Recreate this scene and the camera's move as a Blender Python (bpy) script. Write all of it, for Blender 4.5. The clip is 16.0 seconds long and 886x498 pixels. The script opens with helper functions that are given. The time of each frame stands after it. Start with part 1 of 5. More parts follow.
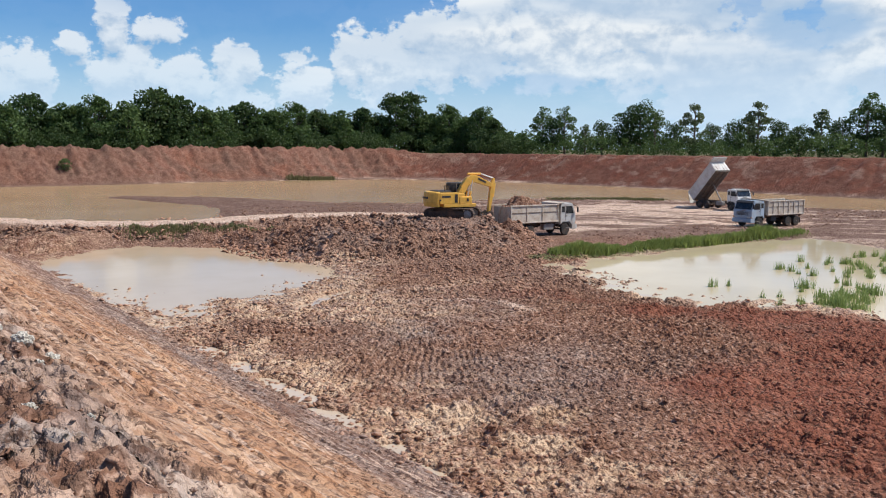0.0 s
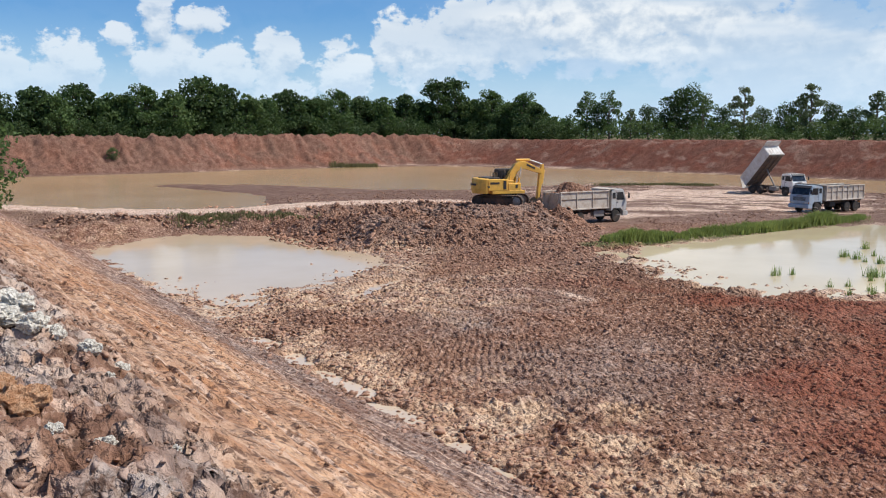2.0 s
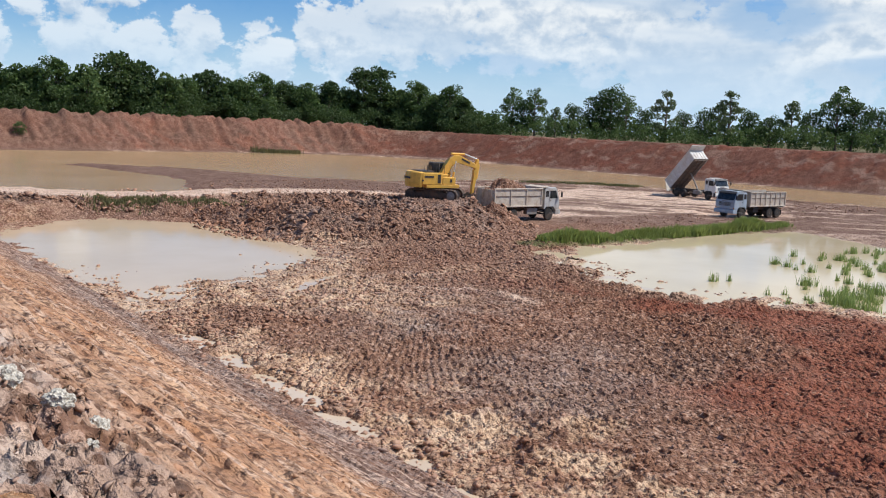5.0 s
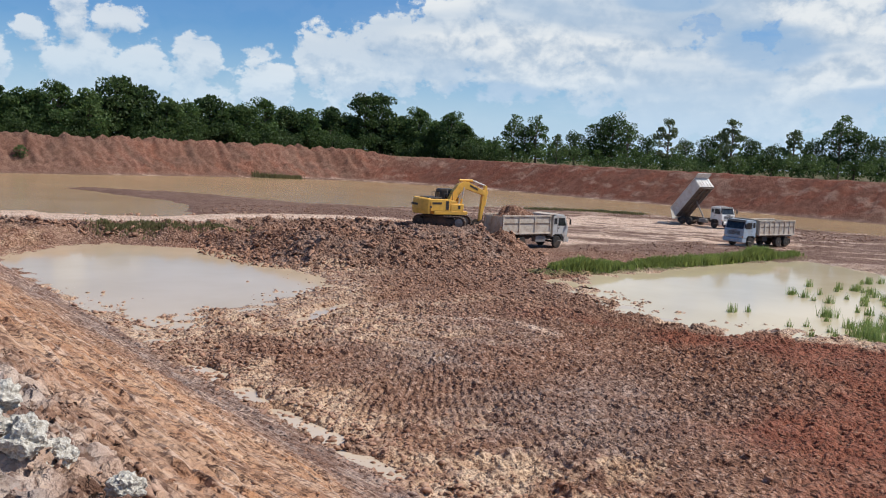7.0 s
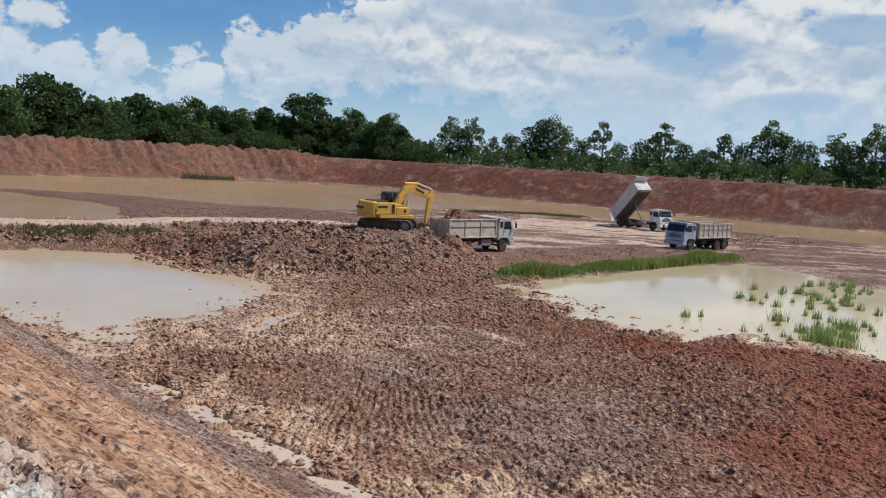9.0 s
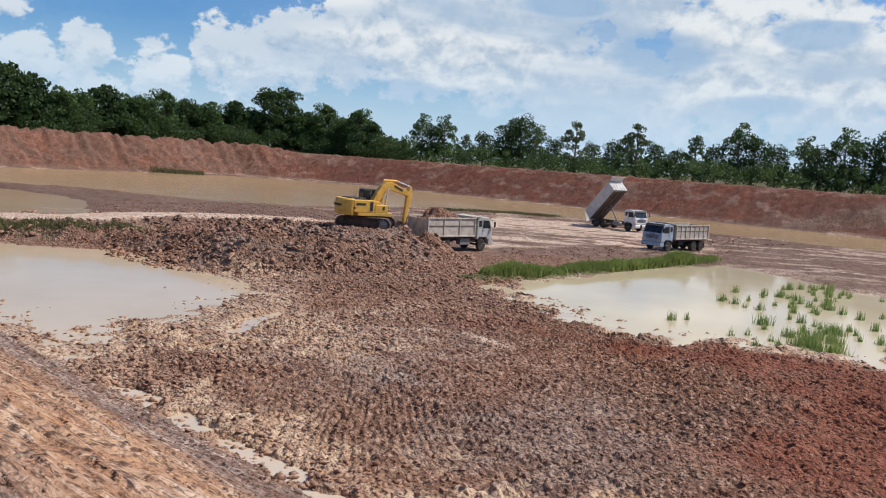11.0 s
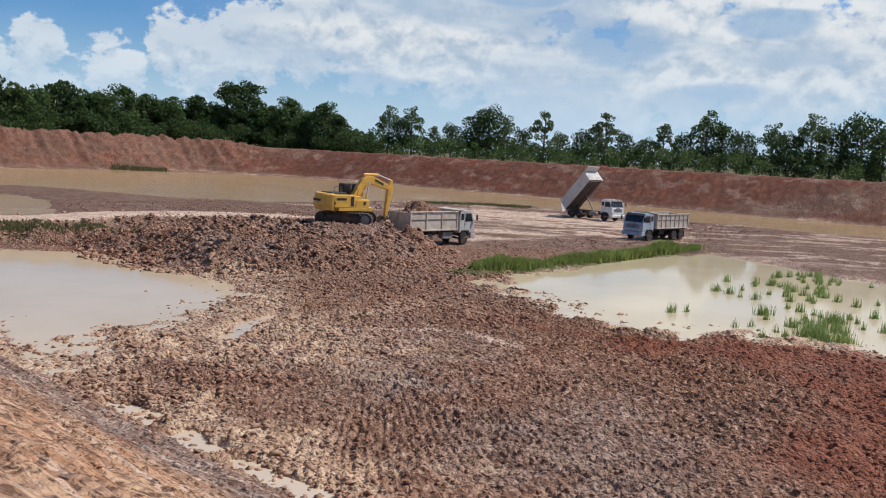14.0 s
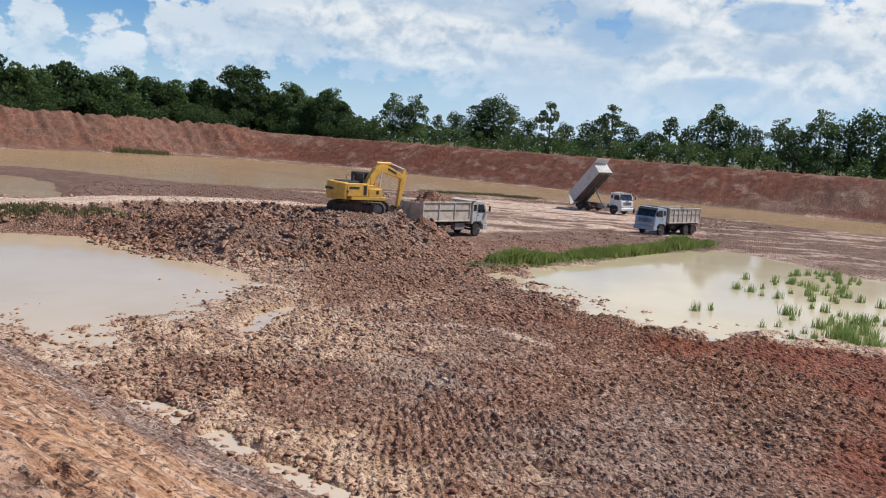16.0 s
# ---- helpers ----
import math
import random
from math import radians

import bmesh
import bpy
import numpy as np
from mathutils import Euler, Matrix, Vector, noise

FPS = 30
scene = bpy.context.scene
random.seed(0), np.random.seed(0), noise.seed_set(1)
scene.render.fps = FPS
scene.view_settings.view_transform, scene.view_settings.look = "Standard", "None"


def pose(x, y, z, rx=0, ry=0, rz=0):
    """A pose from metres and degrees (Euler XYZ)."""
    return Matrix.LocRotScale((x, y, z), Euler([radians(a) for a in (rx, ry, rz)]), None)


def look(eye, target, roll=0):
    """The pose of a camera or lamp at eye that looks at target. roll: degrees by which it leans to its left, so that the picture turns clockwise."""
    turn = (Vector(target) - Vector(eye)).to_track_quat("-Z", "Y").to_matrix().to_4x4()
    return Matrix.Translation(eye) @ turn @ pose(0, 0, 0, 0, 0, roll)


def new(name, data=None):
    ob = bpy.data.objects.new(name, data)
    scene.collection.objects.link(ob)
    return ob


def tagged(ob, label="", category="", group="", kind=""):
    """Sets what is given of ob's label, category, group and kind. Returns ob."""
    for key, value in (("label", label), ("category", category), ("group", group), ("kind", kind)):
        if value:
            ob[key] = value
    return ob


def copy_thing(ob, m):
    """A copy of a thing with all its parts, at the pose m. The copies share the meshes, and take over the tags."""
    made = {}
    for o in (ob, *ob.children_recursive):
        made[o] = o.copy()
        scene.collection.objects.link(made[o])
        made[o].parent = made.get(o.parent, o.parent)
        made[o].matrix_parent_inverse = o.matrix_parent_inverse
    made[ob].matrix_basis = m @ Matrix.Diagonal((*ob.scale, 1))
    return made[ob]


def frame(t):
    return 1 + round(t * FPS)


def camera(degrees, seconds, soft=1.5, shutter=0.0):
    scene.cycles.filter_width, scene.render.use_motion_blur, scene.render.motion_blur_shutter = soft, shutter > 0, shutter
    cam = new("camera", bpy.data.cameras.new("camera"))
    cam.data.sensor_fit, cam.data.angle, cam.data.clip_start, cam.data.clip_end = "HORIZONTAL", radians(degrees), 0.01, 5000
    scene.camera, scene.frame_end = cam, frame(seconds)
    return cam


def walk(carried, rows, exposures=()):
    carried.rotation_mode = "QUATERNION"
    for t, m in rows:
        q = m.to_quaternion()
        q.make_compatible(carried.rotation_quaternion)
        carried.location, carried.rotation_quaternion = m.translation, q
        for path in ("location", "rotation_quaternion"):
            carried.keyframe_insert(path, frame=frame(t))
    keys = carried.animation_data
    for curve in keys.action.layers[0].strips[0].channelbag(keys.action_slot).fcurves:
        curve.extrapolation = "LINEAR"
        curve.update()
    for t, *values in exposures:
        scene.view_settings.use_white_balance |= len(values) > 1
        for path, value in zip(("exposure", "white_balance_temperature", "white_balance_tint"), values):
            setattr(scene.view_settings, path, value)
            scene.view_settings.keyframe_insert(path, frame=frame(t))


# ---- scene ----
cam = camera(54.7, 16.0, soft=1.1)
METRES, EYE, TILT, LEAN, TURN = 11.487, 7.8, 0.0, 0.0, -40.3
ROWS = [
    (0.0, 0.0, 0.0, 0.0, 0.03, -6.67, -0.25),
    (0.5, -0.0152, 0.0209, -0.0001, 0.66, -6.68, 0.38),
    (1.0, -0.0278, 0.0481, -0.0022, 2.09, -7.06, 1.29),
    (1.5, -0.0403, 0.0677, -0.0043, 2.74, -7.35, 0.8),
    (2.0, -0.0565, 0.089, -0.0029, 2.72, -7.57, 0.22),
    (2.5, -0.0701, 0.1139, -0.0055, 2.79, -7.96, 0.18),
    (3.0, -0.0854, 0.1441, -0.0079, 3.39, -8.39, 0.09),
    (3.5, -0.1046, 0.1711, -0.0067, 1.99, -8.28, -0.81),
    (4.0, -0.1203, 0.1976, -0.0066, 0.87, -7.54, -1.03),
    (4.5, -0.1397, 0.2181, -0.0056, -0.47, -7.28, -2.21),
    (5.0, -0.1619, 0.2298, -0.0001, -2.5, -8.07, -2.4),
    (7.5, -0.2549, 0.3516, -0.005, -3.12, -5.61, -3.02),
    (8.0, -0.281, 0.3823, -0.0032, -5.66, -5.53, -3.23),
    (10.5, -0.366, 0.5073, -0.0008, -7.98, -6.14, -3.44),
    (11.0, -0.3839, 0.5333, -0.0037, -9.21, -6.06, -3.93),
    (11.5, -0.4015, 0.5579, -0.0051, -10.84, -5.75, -3.39),
    (12.0, -0.4198, 0.5909, -0.007, -10.07, -4.95, -2.77),
    (12.5, -0.44, 0.6209, -0.0091, -9.91, -4.67, -2.99),
    (13.0, -0.4585, 0.6458, -0.0109, -10.98, -6.26, -2.26),
    (13.5, -0.4751, 0.6757, -0.0117, -11.48, -7.05, -2.26),
    (14.0, -0.4945, 0.6977, -0.0117, -11.76, -6.43, -3.02),
    (14.5, -0.5171, 0.7213, -0.0123, -11.86, -6.19, -3.32),
    (15.0, -0.536, 0.7533, -0.0116, -11.95, -6.4, -3.48),
    (15.5, -0.5563, 0.7837, -0.012, -12.13, -6.54, -3.8),
    (16.0, -0.5797, 0.8046, -0.0105, -11.81, -7.19, -4.11),
]
walk(cam, [(t, pose(0, 0, EYE, TILT, LEAN, TURN) @ pose(METRES * x, METRES * y, METRES * z, 90 + pitch, roll, yaw)) for t, x, y, z, yaw, pitch, roll in ROWS],
     [(0.0, 0.12), (0.5, 0.02), (1.0, 0.08), (2.0, 0.15), (3.0, 0.2), (3.8, 0.12), (4.5, -0.02), (4.9, 0.14), (5.2, 0.12), (7.3, 0.0), (7.6, 0.0), (8.2, -0.14), (10.5, -0.03), (11.0, 0.0), (12.5, -0.14), (13.0, 0.0), (13.5, 0.07), (14.0, -0.06), (15.5, -0.07), (16.0, 0.05)])

# ---- world, sun ----
SUN_AZ, SUN_EL = 127.0, 52.0          # degrees, clockwise from +y
world = bpy.data.worlds.new("world")
scene.world = world
world.use_nodes = True
wt = world.node_tree
wt.nodes.clear()


def wn(kind, **kw):
    n = wt.nodes.new(kind)
    for k, v in kw.items():
        n.inputs[k].default_value = v
    return n


def wmath(op, a, b=None, c=None, clamp=False):
    n = wt.nodes.new("ShaderNodeMath")
    n.operation, n.use_clamp = op, clamp
    for i, v in enumerate((a, b, c)):
        if v is None:
            continue
        if isinstance(v, (int, float)):
            n.inputs[i].default_value = v
        else:
            wt.links.new(v, n.inputs[i])
    return n.outputs[0]


def wnoise(vec, scale, detail, rough=0.5, distort=0.0):
    n = wt.nodes.new("ShaderNodeTexNoise")
    n.inputs["Scale"].default_value, n.inputs["Detail"].default_value = scale, detail
    n.inputs["Roughness"].default_value, n.inputs["Distortion"].default_value = rough, distort
    wt.links.new(vec, n.inputs["Vector"])
    return n.outputs["Fac"]


def wmix(fac, a, b):
    n = wt.nodes.new("ShaderNodeMix")
    n.data_type = "RGBA"
    for sock, v in ((n.inputs[0], fac), (n.inputs[6], a), (n.inputs[7], b)):
        if isinstance(v, (int, float, tuple)):
            sock.default_value = v
        else:
            wt.links.new(v, sock)
    return n.outputs[2]


def wsmooth(v, a, b):
    n = wt.nodes.new("ShaderNodeMapRange")
    n.interpolation_type = "SMOOTHSTEP"
    n.inputs["From Min"].default_value, n.inputs["From Max"].default_value = a, b
    wt.links.new(v, n.inputs["Value"])
    return n.outputs["Result"]


sky = wt.nodes.new("ShaderNodeTexSky")
sky.sky_type, sky.sun_disc = "NISHITA", False
sky.sun_elevation, sky.sun_rotation = radians(SUN_EL), radians(SUN_AZ)
sky.air_density, sky.dust_density, sky.ozone_density = 1.0, 0.6, 2.0
coord = wt.nodes.new("ShaderNodeTexCoord")
sep = wt.nodes.new("ShaderNodeSeparateXYZ")
wt.links.new(coord.outputs["Generated"], sep.inputs[0])
DX, DY, DZ = sep.outputs
AZ = wmath("MULTIPLY", wmath("ARCTAN2", DX, DY), 57.2958)          # degrees from +y towards +x
EL = wmath("MULTIPLY", wmath("ARCSINE", DZ), 57.2958)
def wvec(x, y):
    n = wt.nodes.new("ShaderNodeCombineXYZ")
    wt.links.new(x, n.inputs[0]), wt.links.new(y, n.inputs[1])
    return n.outputs[0]


STREAK = wvec(wmath("MULTIPLY", AZ, 0.45), wmath("MULTIPLY", EL, 1.9))

# heaps of cumulus: azimuth, elevation, half width, half height
HEAPS = [(10.5, 3.4, 2.2, 2.6), (14.2, 3.4, 2.2, 3.0), (17.2, 6.2, 1.2, 0.7), (19.6, 7.4, 1.1, 2.4), (22.3, 7.3, 1.7, 0.9), (20.2, 3.9, 2.7, 2.6),
         (23.6, 4.0, 2.2, 2.2), (26.8, 4.9, 1.6, 1.8), (27.2, 2.6, 2.2, 2.0), (31.2, 4.1, 2.1, 2.0), (34.2, 5.9, 1.3, 2.3), (36.6, 5.3, 2.6, 2.8),
         (39.6, 6.3, 2.8, 2.9), (43.0, 7.4, 3.4, 3.6), (48.0, 8.5, 5.5, 5.5), (54.0, 8.5, 5.5, 6.0), (61.0, 11.5, 6.0, 3.6), (60.0, 4.5, 7.5, 4.0),
         (67.5, 7.0, 4.5, 5.5), (73.0, 7.0, 5.5, 5.5), (81.0, 7.0, 6.0, 5.5), (16.0, 10.8, 2.4, 1.0)]
# thin places in the bank of cloud, where it shows blue-grey
THIN_SKY = [(63.2, 7.5, 3.8, 1.5), (56.5, 10.2, 3.5, 0.8), (72.5, 8.8, 3.0, 1.1), (70.0, 4.6, 3.6, 0.8), (46.0, 4.2, 3.6, 0.8)]


calm = wmath("SUBTRACT", 1.0, wmath("MULTIPLY", wsmooth(AZ, 38.0, 50.0), 0.55))


def cloud_body(el, crisp=1.0):
    """How deep inside a cumulus heap a direction lies; below 0 is clear sky."""
    heap = None
    for a, e, w, h in HEAPS:
        u = wmath("DIVIDE", wmath("SUBTRACT", AZ, a), w)
        v = wmath("DIVIDE", wmath("SUBTRACT", el, e), h)
        r = wmath("SUBTRACT", 1.0, wmath("ADD", wmath("MULTIPLY", u, u), wmath("MULTIPLY", v, v)))
        heap = r if heap is None else wmath("SMOOTH_MAX", heap, r, 0.25)
    dome = wvec(AZ, wmath("MULTIPLY", el, 1.3))
    billow = wnoise(dome, 0.55, 6, 0.55, 0.2)
    fine = wnoise(dome, 1.5, 5, 0.6, 0.15)
    return wmath("ADD", wmath("MAXIMUM", heap, -1.2), wmath("ADD", wmath("MULTIPLY", wmath("SUBTRACT", billow, 0.5), 2.6), wmath("MULTIPLY", wmath("SUBTRACT", fine, 0.5), wmath("MULTIPLY", 1.9 * crisp, calm))))


body = cloud_body(EL)
soft_body = cloud_body(EL, 0.45)
upper = cloud_body(wmath("ADD", EL, 0.9), 0.45)
cover = wmath("MULTIPLY", wsmooth(body, -0.12, 0.42), wmath("ADD", 0.80, wmath("MULTIPLY", wsmooth(AZ, 26.0, 33.0), 0.20)))
veil_n = wnoise(STREAK, 0.13, 6, 0.6, 0.4)
veil = wmath("MULTIPLY", wsmooth(veil_n, 0.42, 0.66), 0.7)
veil = wmath("MULTIPLY", veil, wsmooth(AZ, 34.0, 50.0))
# away from the heaps, broken cloud all over the sky
broken = wsmooth(wnoise(coord.outputs["Generated"], 2.6, 8, 0.6, 0.2), 0.52, 0.64)
high = wsmooth(EL, 13.0, 26.0)
away = wmath("MAXIMUM", high, wsmooth(wmath("ABSOLUTE", wmath("SUBTRACT", AZ, 45.0)), 44.0, 60.0))
low = wsmooth(EL, 6.0, 0.0)
cover = wmath("MAXIMUM", wmath("ADD", 0.05, wmath("MULTIPLY", 0.95, wmath("MAXIMUM", cover, veil))), wmath("MULTIPLY", low, 0.45))
cover = wmath("ADD", wmath("MULTIPLY", cover, wmath("SUBTRACT", 1.0, away)), wmath("MULTIPLY", broken, away))
puff = wsmooth(wmath("SUBTRACT", soft_body, upper), -0.65, 0.5)
grey = wsmooth(wnoise(STREAK, 0.13, 4, 0.5, 0.3), 0.42, 0.62)
lit = wmix(puff, (0.55, 0.68, 0.84, 1), (0.98, 1.03, 1.07, 1))
east = wsmooth(AZ, 36.0, 52.0)
lit = wmix(wmath("MULTIPLY", grey, wmath("ADD", 0.5, wmath("MULTIPLY", east, 0.35))), lit, (0.50, 0.66, 0.86, 1))
hole = None
for a, e, w, h in THIN_SKY:
    u, v = wmath("DIVIDE", wmath("SUBTRACT", AZ, a), w), wmath("DIVIDE", wmath("SUBTRACT", EL, e), h)
    q = wmath("SUBTRACT", 1.0, wmath("ADD", wmath("MULTIPLY", u, u), wmath("MULTIPLY", v, v)))
    hole = q if hole is None else wmath("MAXIMUM", hole, q)
hole = wmath("ADD", hole, wmath("MULTIPLY", wmath("SUBTRACT", wnoise(STREAK, 0.3, 5, 0.55, 0.3), 0.5), 2.2))
lit = wmix(wmath("MULTIPLY", wsmooth(hole, -0.1, 0.7), 0.8), lit, (0.40, 0.60, 0.86, 1))
lit = wmix(wmath("MULTIPLY", low, 0.55), lit, (0.68, 0.82, 0.96, 1))
CLOUD, SKY = 0.80, 0.088
skyc = wt.nodes.new("ShaderNodeVectorMath")
skyc.operation = "MULTIPLY"
wt.links.new(sky.outputs[0], skyc.inputs[0])
skyc.inputs[1].default_value = (SKY * 0.46, SKY * 0.84, SKY * 1.26)
cloudc = wt.nodes.new("ShaderNodeVectorMath")
cloudc.operation = "SCALE"
wt.links.new(lit, cloudc.inputs[0])
cloudc.inputs["Scale"].default_value = CLOUD
bg = wt.nodes.new("ShaderNodeBackground")
haze = wmath("MULTIPLY", wsmooth(EL, 8.0, 0.5), 0.72)
wt.links.new(wmix(haze, wmix(cover, skyc.outputs[0], cloudc.outputs[0]), (0.54, 0.71, 0.88, 1)), bg.inputs["Color"])
bg.inputs["Strength"].default_value = 1.0
wout = wt.nodes.new("ShaderNodeOutputWorld")
wt.links.new(bg.outputs[0], wout.inputs["Surface"])

sun = new("sun", bpy.data.lights.new("sun", "SUN"))
sun.data.energy, sun.data.angle, sun.data.color = 5.0, radians(0.6), (1.0, 0.95, 0.87)
sun_way = Vector((math.sin(radians(SUN_AZ)) * math.cos(radians(SUN_EL)), math.cos(radians(SUN_AZ)) * math.cos(radians(SUN_EL)), math.sin(radians(SUN_EL))))
sun.matrix_world = look(sun_way * 300, (0, 0, 0))

# ---- materials ----
class Mat:
    """A node material with one Principled shader and short ways to wire it."""

    def __init__(self, name, rough=0.6, metal=0.0, spec=0.5):
        self.m = bpy.data.materials.new(name)
        self.m.use_nodes = True
        self.t = self.m.node_tree
        self.p = self.t.nodes["Principled BSDF"]
        self.p.inputs["Roughness"].default_value, self.p.inputs["Metallic"].default_value = rough, metal
        self.p.inputs["Specular IOR Level"].default_value = spec
        self.co = self.t.nodes.new("ShaderNodeTexCoord").outputs["Object"]

    def noise(self, scale, detail=4, rough=0.55, distort=0.0, vec=None):
        n = self.t.nodes.new("ShaderNodeTexNoise")
        n.inputs["Scale"].default_value, n.inputs["Detail"].default_value = scale, detail
        n.inputs["Roughness"].default_value, n.inputs["Distortion"].default_value = rough, distort
        self.t.links.new(vec or self.co, n.inputs["Vector"])
        return n.outputs["Fac"]

    def cells(self, scale):
        n = self.t.nodes.new("ShaderNodeTexVoronoi")
        n.inputs["Scale"].default_value = scale
        bent = self.t.nodes.new("ShaderNodeVectorMath")
        bent.operation = "ADD"
        wob = self.t.nodes.new("ShaderNodeTexNoise")
        wob.inputs["Scale"].default_value = scale * 0.8
        gain = self.t.nodes.new("ShaderNodeVectorMath")
        gain.operation = "SCALE"
        gain.inputs["Scale"].default_value = 0.12
        self.t.links.new(self.co, wob.inputs["Vector"])
        self.t.links.new(wob.outputs["Color"], gain.inputs[0])
        self.t.links.new(self.co, bent.inputs[0])
        self.t.links.new(gain.outputs[0], bent.inputs[1])
        self.t.links.new(bent.outputs[0], n.inputs["Vector"])
        return n.outputs["Distance"]

    def stretch(self, sx, sy, sz):
        n = self.t.nodes.new("ShaderNodeMapping")
        n.inputs["Scale"].default_value = (sx, sy, sz)
        self.t.links.new(self.co, n.inputs["Vector"])
        return n.outputs[0]

    def ramp(self, v, a, b, lo=0.0, hi=1.0):
        n = self.t.nodes.new("ShaderNodeMapRange")
        n.interpolation_type = "SMOOTHSTEP"
        for k, x in zip(("From Min", "From Max", "To Min", "To Max"), (a, b, lo, hi)):
            n.inputs[k].default_value = x
        self.t.links.new(v, n.inputs["Value"])
        return n.outputs["Result"]

    def put(self, sock, v):
        if isinstance(v, tuple):
            sock.default_value = (*v, 1) if len(v) == 3 else v
        elif isinstance(v, (int, float)):
            sock.default_value = v
        else:
            self.t.links.new(v, sock)

    def mix(self, fac, a, b, blend="MIX"):
        n = self.t.nodes.new("ShaderNodeMix")
        n.data_type, n.blend_type = "RGBA", blend
        self.put(n.inputs[0], fac), self.put(n.inputs[6], a), self.put(n.inputs[7], b)
        return n.outputs[2]

    def math(self, op, a, b):
        n = self.t.nodes.new("ShaderNodeMath")
        n.operation = op
        self.put(n.inputs[0], a), self.put(n.inputs[1], b)
        return n.outputs[0]

    def attr(self, name):
        n = self.t.nodes.new("ShaderNodeAttribute")
        n.attribute_name = name
        return n.outputs["Fac"]

    def random(self, island=False):
        if island:
            return self.t.nodes.new("ShaderNodeNewGeometry").outputs["Random Per Island"]
        return self.t.nodes.new("ShaderNodeObjectInfo").outputs["Random"]

    def color(self, v):
        self.put(self.p.inputs["Base Color"], v)
        return self

    def rough(self, v):
        self.put(self.p.inputs["Roughness"], v)
        return self

    def bump(self, v, strength, distance):
        n = self.t.nodes.new("ShaderNodeBump")
        n.inputs["Strength"].default_value, n.inputs["Distance"].default_value = strength, distance
        self.t.links.new(v, n.inputs["Height"])
        self.t.links.new(n.outputs[0], self.p.inputs["Normal"])
        return self


def soil_material(name, relief, uneven=0.0):
    k = Mat(name, 0.9, 0, 0.25)
    big, mid, small = k.noise(0.09, 5, 0.6), k.noise(0.9, 6, 0.62), k.noise(5.5, 5, 0.64)
    c = k.mix(k.ramp(big, 0.38, 0.62), (0.215, 0.099, 0.059), (0.192, 0.105, 0.072))
    c = k.mix(k.math("MULTIPLY", k.ramp(mid, 0.45, 0.62), 0.6), c, (0.285, 0.155, 0.099))
    # paler where the fine relief stands high: sunlit clod tops put into the colour
    c = k.mix(k.ramp(small, 0.53, 0.62, 0.0, 0.55), c, (0.56, 0.38, 0.29))
    c = k.mix(k.attr("red"), c, k.mix(k.ramp(mid, 0.4, 0.6), (0.19, 0.054, 0.029), (0.26, 0.088, 0.051)))
    c = k.mix(k.attr("grey"), c, k.mix(k.ramp(mid, 0.4, 0.62), (0.215, 0.148, 0.122), (0.40, 0.33, 0.29)))
    c = k.mix(k.attr("ochre"), c, k.mix(k.ramp(mid, 0.38, 0.62), (0.49, 0.25, 0.13), (0.59, 0.37, 0.23)))
    c = k.mix(k.attr("mud"), c, k.mix(k.ramp(mid, 0.4, 0.6), (0.46, 0.285, 0.175), (0.62, 0.44, 0.30)))
    c = k.mix(k.attr("pale"), c, k.mix(k.ramp(mid, 0.35, 0.65), (0.56, 0.38, 0.275), (0.74, 0.56, 0.44)))
    c = k.mix(k.attr("turf"), c, k.mix(k.ramp(mid, 0.4, 0.6), (0.07, 0.10, 0.03), (0.16, 0.15, 0.06)))
    # streaks left by the blade that trimmed the slope
    streak = k.noise(1.0, 5, 0.65, 0.2, k.stretch(7.0, 0.55, 3.0))
    c = k.mix(k.math("MULTIPLY", k.attr("slope"), k.ramp(streak, 0.53, 0.62, 0.0, 0.8)), c, (0.62, 0.44, 0.33))
    c = k.mix(k.math("MULTIPLY", k.attr("slope"), k.ramp(streak, 0.36, 0.47, 0.65, 0.0)), c, (0.25, 0.13, 0.085))
    c = k.mix(k.attr("damp"), c, k.mix(k.ramp(mid, 0.4, 0.6), (0.135, 0.075, 0.053), (0.20, 0.117, 0.083)))
    # near-black brown where it dips: shade in clod gaps put into the colour
    c = k.mix(k.ramp(small, 0.39, 0.49, 0.8, 0.0), c, (0.095, 0.045, 0.028))
    if uneven:
        c = k.mix(k.ramp(k.random(island=True), 0.0, 1.0, 0.0, uneven), c, (0.44, 0.245, 0.16))
    k.color(c).rough(k.mix(k.attr("wet"), (0.92, 0.92, 0.92), (0.45, 0.45, 0.45)))
    h = k.math("ADD", k.math("MULTIPLY", k.noise(4.5, 5, 0.6), 0.8), k.math("MULTIPLY", small, 0.4))
    h = k.math("SUBTRACT", h, k.math("MULTIPLY", k.cells(6.5), 0.55))
    h = k.math("ADD", h, k.math("MULTIPLY", k.attr("slope"), k.math("MULTIPLY", streak, 0.5)))
    k.bump(h, 1.0, relief * 1.3)
    return k.m


def water_material(name, deep, silt, wave, rough=0.04, spec=0.5):
    k = Mat(name, rough, 0, spec)
    k.p.inputs["IOR"].default_value = 1.33
    n = k.noise(0.10, 4, 0.6)
    k.color(k.mix(k.ramp(n, 0.35, 0.65), deep, silt))
    k.bump(k.noise(1.6, 3, 0.5, 0.3, k.stretch(1.0, 0.6, 1.0)), wave, 0.02)
    return k.m


